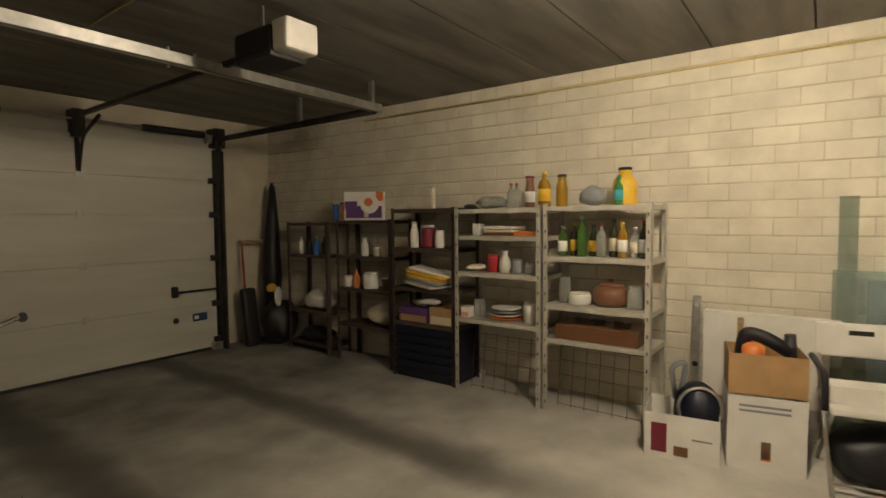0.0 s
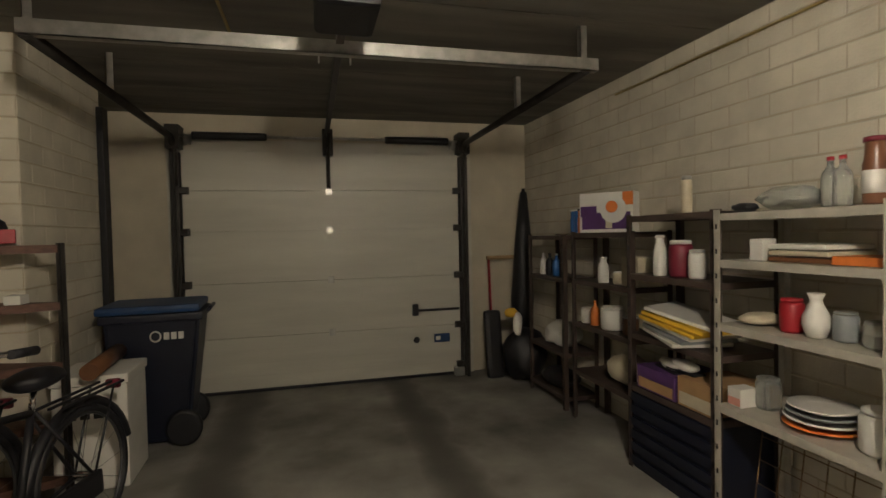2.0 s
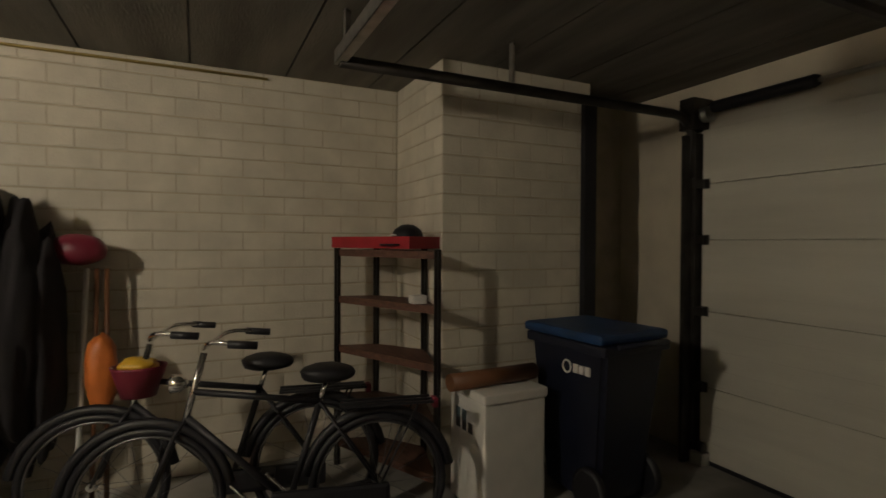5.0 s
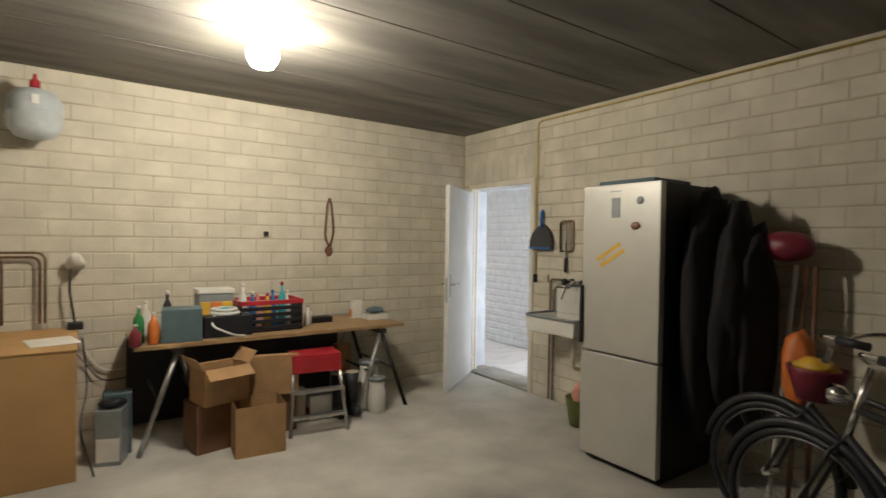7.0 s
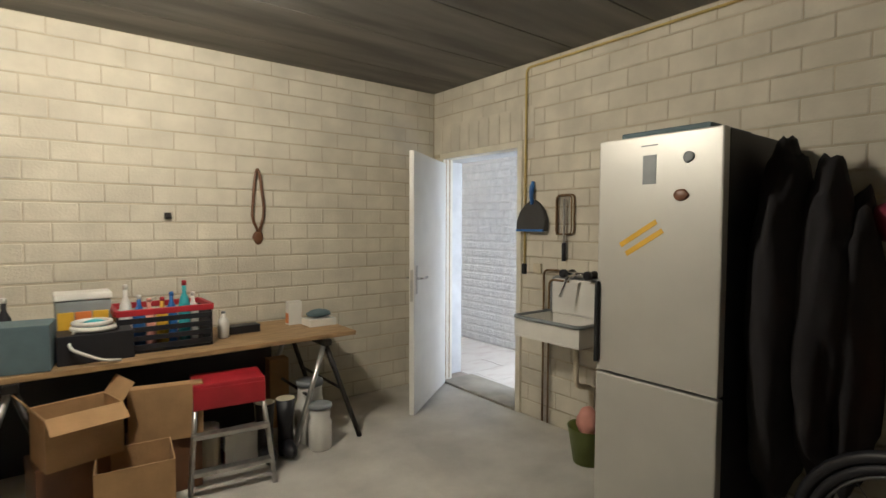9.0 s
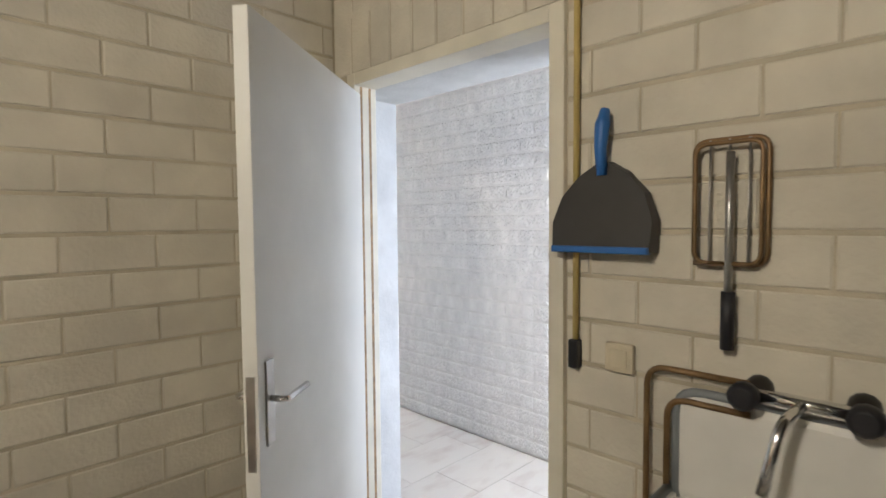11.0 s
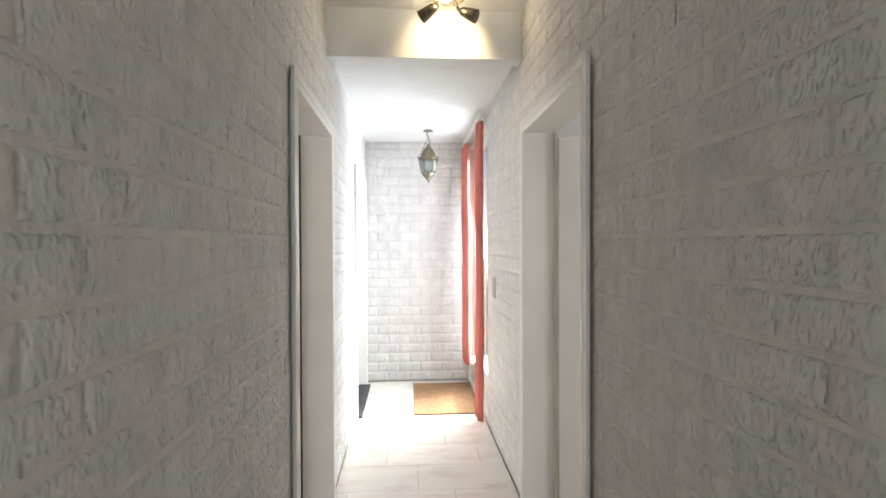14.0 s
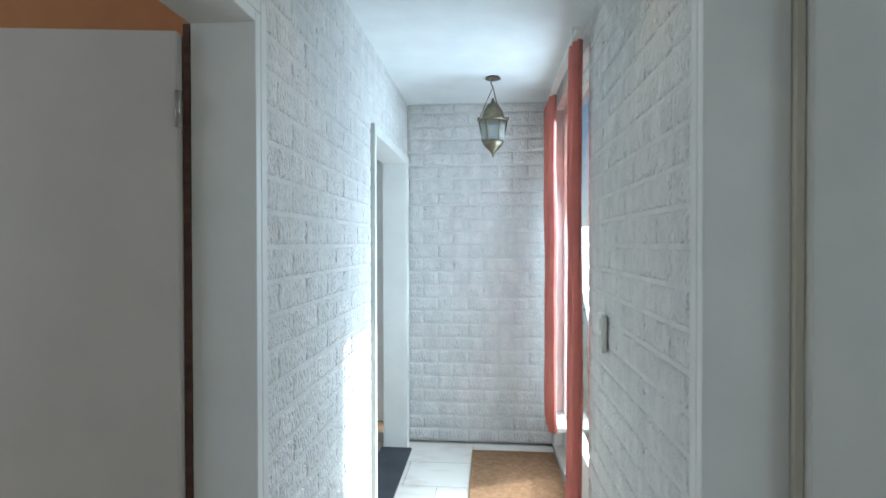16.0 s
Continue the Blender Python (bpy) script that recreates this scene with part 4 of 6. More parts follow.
part("motor", lathe([(0.05, 0), (0.065, 0.03), (0.06, 0.25), (0.03, 0.27)], 16, at=(-0.07, 0.03, 0.0)), C["orange"], t)
part("blade_guard", tube([(0.02, -0.17, 0.0), (0.0, -0.15, 0.33)], 0.03, 8), C["black"], t)
t = thing("wood_offcut", "wooden slat sticking out of a box", "wood", pose(4.02, 1.93, 0.46))
part("slat", B((-0.02, -0.015, 0), (0.02, 0.015, 0.40), 0.004), M_WOOD, t)


def folding_chair(at, turn):
    t = thing("folding_chair", "white plastic chair with steel legs and black armrests", "chair", pose(*at, 0, 0, turn))
    part("seat", B((-0.21, -0.21, 0.43), (0.21, 0.21, 0.465), 0.015), M_WHITEP, t)
    bm = B((-0.22, 0.20, 0.66), (0.22, 0.225, 0.86), 0.01)
    part("backrest", bm, M_WHITEP, t)
    part("grip_hole", B((-0.06, 0.1985, 0.79), (0.06, 0.2265, 0.82), 0.004), M_BLACK, t)
    for s in (-1, 1):
        part("leg", tube(bend([(s * 0.2, -0.24, 0.0), (s * 0.2, 0.1, 0.45), (s * 0.2, 0.215, 0.68)], 0.1), 0.012, 8), M_STEEL, t)
        part("leg", tube([(s * 0.18, 0.28, 0.0), (s * 0.18, -0.12, 0.44)], 0.012, 8), M_STEEL, t)
    for s in (-1, 1):
        part("armrest", tube(bend([(s * 0.235, -0.20, 0.45), (s * 0.235, -0.17, 0.645), (s * 0.235, 0.2, 0.655)], 0.05), 0.018, 8), M_BLACK, t)
    part("crossbar", tube([(-0.2, -0.2, 0.06), (0.2, -0.2, 0.06)], 0.009, 8), M_STEEL, t)
    return t


folding_chair((3.98, 1.30, 0), -80)
carton("white flat carton lying on a chair seat", (3.93, 1.36, 0.467), (0.16, 0.30, 0.10), "white", turn=12)
M_SHEET = plain("green_edged_glass", (0.70, 0.82, 0.74), 0.06, trans=0.85)
for k, (yy, ww, hh) in enumerate(((1.40, 0.10, 1.62), (1.20, 0.55, 1.15), (1.05, 0.5, 1.10))):
    solid("glass_sheet", B((-0.004, -ww / 2, 0), (0.004, ww / 2, hh), 0.001, pose(0, 0, 0, 0, 4 + k)), M_SHEET, "greenish sheet of glass leaning on the wall", "glass sheet", pose(4.42 - 0.04 * k, yy, 0))
solid("storage_bag", lump((0.42, 0.40, 0.34), 47), C["black"], "black bag on the floor under a chair", "bag", pose(4.0, 1.28, 0))

OFF = 0.0

# ---- back wall: boiler, vessel, pipes, board, bench ----
t = thing("boiler", "white wall boiler with a black display and flue pipes", "boiler", pose(4.64, 0.0, 1.38))
part("casing", B((-0.26, 0.0, 0), (0.235, 0.44, 0.95), 0.03), M_WHITEP, t)
part("display", B((-0.16, 0.436, 0.06), (0.17, 0.446, 0.20), 0.003), C["black"], t, "black display strip")
part("print_mark", B((-0.13, 0.4465, 0.10), (-0.05, 0.4475, 0.108)), C["grey"], t)
part("sticker", B((0.18, 0.436, 0.11), (0.21, 0.443, 0.25)), C["slate"], t)
part("sticker", B((0.07, 0.436, 0.215), (0.16, 0.443, 0.235)), C["red"], t)
part("flue", lathe([(0.055, 0.85), (0.055, 1.30)], 20, at=(0.02, 0.2, 0)), M_STEEL, t, "grey flue pipe")
part("flue", lathe([(0.05, 0.85), (0.05, 1.28), (0.08, 1.285), (0.08, 1.30)], 20, at=(-0.13, 0.2, 0)), C["black"], t, "black air pipe")
part("pump", lump((0.34, 0.24, 0.30), 51), C["brown"], t).location = (0.02, 0.16, -0.26)
part("valve_knob", lathe([(0.02, 0), (0.024, 0.02), (0.01, 0.03)], 12, m=pose(-0.16, 0.26, -0.10, -90)), C["red"], t)
for k in range(4):
    part("connection", tube([(-0.2 + 0.1 * k, 0.15, 0.02), (-0.2 + 0.1 * k, 0.13, -0.34)], 0.011, 8), M_COPPER, t)
t = thing("expansion_vessel", "pale grey expansion vessel with a red cap on the wall", "expansion vessel", pose(3.89, 0.22, 2.14))
part("tank", lathe([(0.03, 0), (0.11, 0.02), (0.155, 0.08), (0.16, 0.17), (0.165, 0.175), (0.16, 0.18), (0.155, 0.27), (0.11, 0.33), (0.02, 0.355)], 28), plain("vessel_grey", (0.46, 0.50, 0.52), 0.35), t)
part("cap", lathe([(0.03, 0.35), (0.03, 0.40), (0.012, 0.42), (0.01, 0.45)], 12), C["red"], t)
part("bracket", B((-0.02, -0.22, 0.2), (0.02, -0.1, 0.24)), M_STEEL, t)
part("sticker", B((-0.03, 0.155, 0.22), (0.01, 0.163, 0.28)), C["white"], t)
t = thing("heating_pipes", "run of copper heating pipes on the wall", "pipes", pose(4.14, 0.0, 0))
for k in range(3):
    x = 0.02 + 0.045 * k
    part("riser", tube(bend([(0.42, 0.06, 2.60 - 0.07 * k), (x, 0.05, 2.60 - 0.07 * k), (x, 0.05, 0.80), (0.58, 0.05, 0.98 - 0.04 * k)] if k else [(0.42, 0.06, 2.60), (x, 0.05, 2.60), (x, 0.05, 0.92), (0.58, 0.05, 0.92)], 0.08), 0.011, 10), M_COPPER if k != 1 else M_STEEL, t)
part("branch", tube(bend([(0.11, 0.05, 1.36), (-0.30, 0.05, 1.36), (-0.30, 0.05, 0.85)], 0.06), 0.009, 8), M_COPPER, t)
part("branch", tube(bend([(0.11, 0.05, 1.33), (-0.27, 0.05, 1.33), (-0.27, 0.05, 0.85)], 0.06), 0.009, 8), M_COPPER, t)
part("branch", tube(bend([(0.0, 0.05, 1.35), (-0.06, 0.05, 1.30), (-0.06, 0.05, 0.85)], 0.04), 0.009, 8), M_COPPER, t)
t = thing("clamp_lamp", "small white shaded lamp fixed over the brown board", "lamp", pose(3.66, 0.10, 0.80))
part("arm", tube(bend([(0, 0, 0.02), (0.04, 0, 0.3), (0.02, 0.0, 0.50)], 0.05), 0.008, 8), M_DSTEEL, t)
part("shade", lathe([(0.02, 0), (0.035, 0.03), (0.065, 0.12), (0.06, 0.12)], 18, m=pose(0.0, 0.05, 0.55, 130)), M_WHITEP, t)
part("base", B((-0.05, -0.04, 0), (0.05, 0.06, 0.05), 0.01), C["black"], t)
cb = thing("brown_cabinet", "large brown board cabinet wrapped in hardboard", "cabinet", pose(4.12, 0.5, 0))
part("body", B((-0.47, -0.48, 0), (0.60, 0.45, 0.795), 0.006), M_PARCEL, cb)
part("top_sheet", B((-0.475, -0.48, 0.797), (0.605, 0.455, 0.803)), M_PARCEL, cb)
carton("white paper sheet on the brown cabinet", (3.78, 0.62, 0.804), (0.26, 0.3, 0.006), "white", turn=12, name="paper_sheet", cat="paper")


def workbench():
    t = thing("workbench", "long wooden board on steel trestles used as a workbench", "workbench", pose(2.32, 0.42, 0))
    part("worktop", B((-1.08, -0.36, 0.715), (1.02, 0.34, 0.745), 0.004), M_WOOD, t)
    # Black sheet at the back stands in for the shadow under the worktop.
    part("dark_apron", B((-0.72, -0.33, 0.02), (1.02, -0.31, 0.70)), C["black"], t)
    for xx in (-0.86, 0.75):
        tr = part("trestle", B((xx - 0.03, -0.38, 0.67), (xx + 0.03, 0.36, 0.713), 0.006), M_DSTEEL, t)
        for s in (-1, 1):
            for yy in (-0.33, 0.31):
                part("leg", tube([(xx, yy, 0.69), (xx + s * 0.24, yy * 1.12, 0.0)], 0.018, 8), M_DSTEEL if s < 0 else M_STEEL, tr)
            part("brace", tube([(xx + s * 0.12, -0.35, 0.35), (xx + s * 0.12, 0.34, 0.35)], 0.01, 8), M_DSTEEL, tr)


workbench()
ZB = 0.747
carton("grey blue soft cool bag on the bench", (3.03, 0.62, ZB), (0.26, 0.22, 0.23), "slate", turn=-8, name="cool_bag", cat="bag")
for k, (xx, yy, cc, h) in enumerate(((3.30, 0.62, "green", 0.26), (3.22, 0.70, "orange", 0.22), (3.25, 0.50, "white", 0.28), (3.33, 0.74, "maroon", 0.15), (3.20, 0.60, "yellow", 0.16), (3.10, 0.42, "black", 0.34))):
    bottle("%s spray bottle among cleaning things" % cc, (xx, yy, ZB), 0.035, h, cc, "white", "yellow" if cc == "black" else "", group="cleaning bottles")
cr = thing("crate", "red and black folding crate full of cleaning bottles", "crate", pose(2.38, 0.46, ZB))
for s in (-1, 1):
    for k in range(4):
        part("slat", B((-0.24, s * 0.16 - 0.005, 0.02 + 0.05 * k), (0.24, s * 0.16 + 0.005, 0.05 + 0.05 * k), 0.003), M_BLACK, cr)
    part("end", B((s * 0.24 - 0.006, -0.16, 0), (s * 0.24 + 0.006, 0.16, 0.22), 0.003), M_BLACK, cr)
    part("rim", B((-0.25, s * 0.165 - 0.012, 0.215), (0.25, s * 0.165 + 0.012, 0.25), 0.005), C["red"], cr)
    part("rim", B((s * 0.245 - 0.012, -0.152, 0.215), (s * 0.245 + 0.012, 0.152, 0.25), 0.005), C["red"], cr)
part("bottom", B((-0.24, -0.155, 0.0), (0.24, 0.155, 0.012)), M_BLACK, cr)
for k, (cc, cap, h) in enumerate((("white", "white", 0.36), ("blue", "white", 0.30), ("pink", "pink", 0.27), ("yellow", "red", 0.28), ("blue", "blue", 0.30), ("teal", "red", 0.37), ("white", "white", 0.29))):
    bottle("%s cleaning bottle standing in a crate" % cc, (2.56 - 0.06 * k, 0.42 + 0.06 * (k % 2), ZB + 0.014), 0.033, h, cc, cap, group="bottles in the crate")
t = thing("tool_drawers", "small clear drawer cabinet on the bench", "drawer cabinet", pose(2.76, 0.34, ZB))
part("body", B((-0.13, -0.1, 0.0), (0.13, 0.1, 0.30), 0.01), C["grey"], t)
for k in range(3):
    part("drawer", B((-0.115 + 0.08 * k, 0.1, 0.14), (-0.04 + 0.08 * k, 0.108, 0.24), 0.004), C[("yellow", "orange", "yellow")[k]], t)
part("frame", B((-0.135, -0.1, 0.302), (0.135, 0.108, 0.34), 0.01), C["white"], t)
carton("black closed toolbox on the bench", (2.72, 0.58, ZB), (0.34, 0.2, 0.15), "black", name="toolbox", cat="toolbox")
t = thing("cable_reel", "white extension cable coiled on a toolbox", "cable", pose(2.72, 0.56, ZB + 0.152))
part("coil", tube(ring_pts((0, 0, 0.016), 0.10, 24, "z"), 0.014, 8, closed=True), M_WHITEP, t)
part("coil", tube(ring_pts((0.01, 0, 0.042), 0.085, 24, "z"), 0.012, 8, closed=True), M_WHITEP, t)
part("tail", tube(bend([(0.09, 0.05, 0.01), (0.13, 0.14, -0.06), (-0.02, 0.20, -0.13), (-0.1, 0.19, -0.14)], 0.08), 0.008, 8), M_WHITEP, t)
part("plug", lump((0.12, 0.08, 0.06), 61, 2), C["teal"], t)
bottle("white glue bottle on the bench", (2.03, 0.46, ZB), 0.035, 0.17, "white", "grey")
carton("black small case on the bench", (1.88, 0.36, ZB), (0.2, 0.1, 0.05), "black", name="case", cat="case")
carton("orange and white tool packet", (1.50, 0.30, ZB), (0.10, 0.06, 0.17), "white", "orange", name="packet", cat="packet")
carton("pile of white cloths on the bench end", (1.36, 0.42, ZB), (0.2, 0.16, 0.05), "white", name="cloth_pile", cat="cloth")
solid("cloth_bundle", lump((0.18, 0.12, 0.06), 63), C["slate"], "dark blue rag on the cloths", "cloth", pose(1.36, 0.42, ZB + 0.052))
# under the bench
open_box("cardboard_box", "open brown cardboard box upright on the floor", (2.60, 1.02, 0), (0.33, 0.30, 0.34), M_CARD, -6, 0)
b = open_box("cardboard_box", "open brown cardboard box resting on other cartons", (2.82, 0.86, 0.34), (0.32, 0.24, 0.25), M_CARD, 14, 0.10)
carton("dark carton under the open box", (2.86, 0.80, 0), (0.3, 0.26, 0.338), "brown", turn=10)
carton("flattened brown cardboard box leaning on a stool", (2.42, 0.80, 0.30), (0.36, 0.08, 0.30), "card", turn=-12)
carton("dark carton behind the cardboard", (2.42, 0.70, 0), (0.34, 0.26, 0.298), "brown")
t = thing("step_stool", "steel step stool with a red top", "step stool", pose(2.10, 0.78, 0, 0, 0, -8))
part("top_step", B((-0.19, -0.12, 0.55), (0.19, 0.14, 0.59), 0.008), C["red"], t)
part("front_lip", B((-0.19, 0.13, 0.45), (0.19, 0.145, 0.57), 0.006), C["red"], t)
for s in (-1, 1):
    part("leg", tube([(s * 0.17, 0.10, 0.56), (s * 0.22, 0.24, 0.0)], 0.014, 8), M_STEEL, t)
    part("leg", tube([(s * 0.17, -0.10, 0.56), (s * 0.21, -0.20, 0.0)], 0.014, 8), M_STEEL, t)
for k in range(2):
    part("rung", B((-0.2, 0.15 + 0.035 * (1 - k), 0.12 + 0.19 * k), (0.2, 0.21 + 0.03 * (1 - k), 0.145 + 0.19 * k), 0.005), M_STEEL, t)
carton("white and red printed packet behind the stool", (2.0, 0.66, 0), (0.2, 0.12, 0.2), "white", "maroon")
jar("pale tin behind the step stool", (2.18, 0.62, 0), 0.08, 0.26, "cream", "tin", "tin")
for k in range(2):
    t = thing("rubber_boot", "black rubber boot standing on the floor", "boot", pose(1.86 - 0.13 * k, 0.72, 0, 0, 0, 85), "pair of boots")
    part("shaft", lathe([(0.045, 0), (0.05, 0.08), (0.048, 0.2), (0.06, 0.36), (0.055, 0.36)], 16), M_BLACK, t)
    part("foot", lump((0.24, 0.095, 0.11), 70 + k, 2, 0.05), M_BLACK, t).location = (0.06, 0, 0)
    part("lining", lathe([(0.058, 0.352), (0.058, 0.362)], 16), C["cream"], t)
bottle("large white spray container with a grey top", (1.52, 0.62, 0), 0.10, 0.42, "white", "grey", neck=0.8, name="garden_sprayer", cat="sprayer")
bottle("white bucket with a grey lid", (1.52, 0.78, 0), 0.075, 0.30, "white", "grey", neck=0.9, name="canister", cat="canister")
carton("small brown carton hung under the bench", (1.60, 0.22, 0), (0.14, 0.1, 0.50), "card")
carton("tall grey printed carton on the floor", (3.46, 0.74, 0), (0.15, 0.15, 0.36), "grey", "white", turn=70)
solid("glove", lump((0.15, 0.12, 0.06), 151, 3, 0.3), C["black"], "black glove lying on a printed carton", "glove", pose(3.46, 0.74, 0.362))
carton("dark printed carton behind the water bottle", (3.42, 0.58, 0), (0.16, 0.14, 0.42), "slate", name="carton", cat="carton")
t = thing("cable", "thin dark cable hanging beside the brown cabinet", "cable", pose(3.62, 0.9, 0))
part("strand", tube(bend([(0.0, -0.4, 0.80), (-0.03, -0.2, 0.5), (0.02, 0.0, 0.3), (-0.06, 0.05, 0.006)], 0.1), 0.005, 6), M_BLACK, t)
t = thing("wall_cable", "thin cables hung along the wall", "cable", pose(3.5, 0.02, 0.45))
part("strand", tube(bend([(0.15, 0, 0.25), (0.0, 0.01, 0.0), (-0.2, 0.01, 0.0), (-0.4, 0.01, 0.10)], 0.08), 0.006, 6), M_WHITEP, t)
part("strand", tube(bend([(0.15, 0.015, 0.15), (0.0, 0.02, -0.08), (-0.25, 0.02, -0.06), (-0.4, 0.02, 0.0)], 0.08), 0.005, 6), M_BLACK, t)
t = thing("strap", "dark leather strap loop hanging from a nail", "strap", pose(1.655, 0.012, 1.32))
part("loop", tube(bend([(0.0, 0, 0.1), (0.045, 0, 0.2), (0.02, 0, 0.5), (0.0, 0, 0.58), (-0.02, 0, 0.5), (-0.05, 0, 0.24), (-0.01, 0, 0.1)], 0.06), 0.011, 6), C["brown"], t)
part("buckle", lump((0.08, 0.02, 0.11), 81, 2), C["brown"], t)
solid("wall_hook", B((-0.02, 0, -0.02), (0.02, 0.03, 0.02), 0.006), M_DSTEEL, "small dark metal hook on the wall", "hook", pose(2.26, 0.0, 1.53))
# ---- left wall: dustpan, grill rack, sink, fridge, coats ----
t = thing("dustpan", "dark dustpan with a blue handle hanging on the wall", "dustpan", pose(0.01, 1.265, 1.43))
bm = bmesh.new()
out = [(-0.14, 0.0), (-0.145, 0.08), (-0.12, 0.15), (-0.07, 0.205), (-0.02, 0.235), (0.02, 0.235), (0.07, 0.205), (0.12, 0.15), (0.145, 0.08), (0.14, 0.0)]
va = [bm.verts.new((0.0, y, z)) for y, z in out]
vb = [bm.verts.new((0.045 - 0.03 * z / 0.235, y * 0.96, z * 0.98)) for y, z in out]
bm.faces.new(va)
bm.faces.new(vb[::-1])
for i in range(len(out)):
    j = (i + 1) % len(out)
    bm.faces.new((va[i], vb[i], vb[j], va[j]))
bmesh.ops.recalc_face_normals(bm, faces=bm.faces)
part("pan", bm, plain("smoky_plastic", (0.045, 0.042, 0.04), 0.4), t)
part("lip", B((0.03, -0.135, -0.004), (0.052, 0.135, 0.014), 0.004), C["blue"], t, "blue rubber lip")
part("handle", tube([(0.02, 0, 0.2), (0.03, 0, 0.27), (0.025, 0.003, 0.33), (0.015, 0.005, 0.37)], [0.014, 0.016, 0.02, 0.012], 10), C["blue"], t)
t = thing("grill_rack", "rusty wire grill rack with a black handled tool", "grill rack", pose(0.012, 1.565, 1.22))
loop = bend([(0, -0.075, 0.19), (0, 0.075, 0.19), (0, 0.075, 0.47), (0, -0.075, 0.47), (0, -0.075, 0.19), (0, 0.0, 0.19)], 0.03)
part("frame", tube(loop, 0.006, 8), M_COPPER, t)
part("frame", tube([(p.x + 0.02, p.y * 0.9, p.z * 0.96 + 0.01) for p in loop], 0.005, 8), M_COPPER, t)
for k in range(3):
    part("wire", tube([(0.008, -0.04 + 0.04 * k, 0.19), (0.008, -0.04 + 0.04 * k, 0.47)], 0.0025, 6), M_STEEL, t)
part("shank", tube([(0.02, 0.005, 0.12), (0.02, 0.005, 0.44)], 0.009, 8), M_STEEL, t)
part("grip", tube([(0.02, 0.005, 0.0), (0.02, 0.005, 0.13)], 0.015, 10), M_BLACK, t)
t = thing("light_switch", "cream square wall switch", "switch", pose(0.0, 1.31, 1.15))
part("plate", B((0.0, -0.038, -0.038), (0.022, 0.038, 0.038), 0.006), C["cream"], t)
part("rocker", B((0.022, -0.024, -0.024), (0.027, 0.024, 0.024), 0.003), C["cream"], t)
t = thing("conduit", "yellow electric conduit down the wall with a black plug", "conduit", pose(0.012, 1.18, 0))
part("pipe", tube(bend([(0, 0, 1.16), (0, 0, CEIL - 0.04), (0, 3.3, CEIL - 0.04)], 0.05), 0.009, 8), M_YPIPE, t)
part("plug", B((-0.012, -0.014, 1.10), (0.02, 0.014, 1.18), 0.006), M_BLACK, t)
t = thing("conduit", "thin yellow conduit along the top of the wall", "conduit", pose(GX - 0.012 + GY * math.tan(radians(SKEW)), 0, 2.575, 0, 0, SKEW))
part("pipe", tube([(0, 0.0, 0), (0, 5.6, 0)], 0.008, 8), M_YPIPE, t)
t = thing("conduit", "yellow conduit and junction box on the ceiling", "conduit", pose(2.0, 3.2, CEIL - 0.012))
part("pipe", tube([(0, 0, 0), (0, 2.0, 0)], 0.009, 8), M_YPIPE, t)
part("junction_box", B((-0.04, 1.0, -0.03), (0.04, 1.08, 0.012), 0.006), M_YPIPE, t)
t = thing("wash_basin", "white enamel wall basin with a high splashback", "basin", pose(0.0, 1.72, 0.72))
part("splashback", B((0.0, -0.26, 0.12), (0.03, 0.26, 0.38), 0.02), M_WHITEP, t)
part("splash_rim", tube(bend([(0.022, -0.26, 0.12), (0.022, -0.26, 0.385), (0.022, 0.26, 0.385), (0.022, 0.26, 0.12)], 0.06), 0.011, 8), C["grey"], t, "grey enamel rim")
bm = bmesh.new()
for a, b in (((0.0, -0.27, 0.0), (0.40, 0.27, 0.015)), ((0.0, -0.27, 0.015), (0.015, 0.27, 0.13)), ((0.385, -0.27, 0.015), (0.40, 0.27, 0.13)), ((0.015, -0.27, 0.015), (0.385, -0.255, 0.13)), ((0.015, 0.255, 0.015), (0.385, 0.27, 0.13))):
    bx(bm, a, b, 0.003)
part("bowl", bm, M_WHITEP, t)
part("bowl_rim", tube(bend([(0.01, -0.275, 0.135), (0.41, -0.275, 0.135), (0.41, 0.275, 0.135), (0.01, 0.275, 0.135)], 0.05), 0.012, 8), C["grey"], t, "grey enamel rim")
tp = part("tap", tube([(0.07, -0.09, 0.42), (0.07, 0.09, 0.42)], 0.016, 10), M_CHROME, t, "chrome two handle mixer tap")
for s in (-1, 1):
    part("tap_knob", lathe([(0.02, 0), (0.03, 0.01), (0.03, 0.035), (0.02, 0.045)], 12, m=pose(0.07, s * 0.10, 0.42, 0, 90)), M_BLACK, tp)
    part("rosette", lathe([(0.028, 0), (0.028, 0.012), (0.014, 0.06)], 12, m=pose(0.0, s * 0.09, 0.42, 0, 90)), M_DSTEEL, tp)
part("spout", tube(bend([(0.08, 0.0, 0.42), (0.16, -0.02, 0.40), (0.20, -0.04, 0.27)], 0.04), 0.011, 10), M_CHROME, tp)
part("drain", tube(bend([(0.2, 0.1, 0.0), (0.2, 0.1, -0.3), (0.03, 0.1, -0.34), (0.03, 0.1, -0.70)], 0.05), 0.018, 10), C["cream"], t)
for k in range(2):
    part("supply_pipe", tube(bend([(0.03, -0.10 + 0.0 * k, 0.43 - 0.07 * k), (0.03, -0.33 + 0.05 * k, 0.43 - 0.07 * k), (0.03, -0.33 + 0.05 * k, -0.70)], 0.05), 0.008, 8), M_COPPER, t)
t = thing("bucket", "green bucket under the basin", "bucket", pose(0.28, 1.98, 0))
part("body", lathe([(0.09, 0), (0.125, 0.22), (0.13, 0.225), (0.12, 0.22), (0.085, 0.01)], 22), plain("olive", (0.16, 0.20, 0.04)), t)
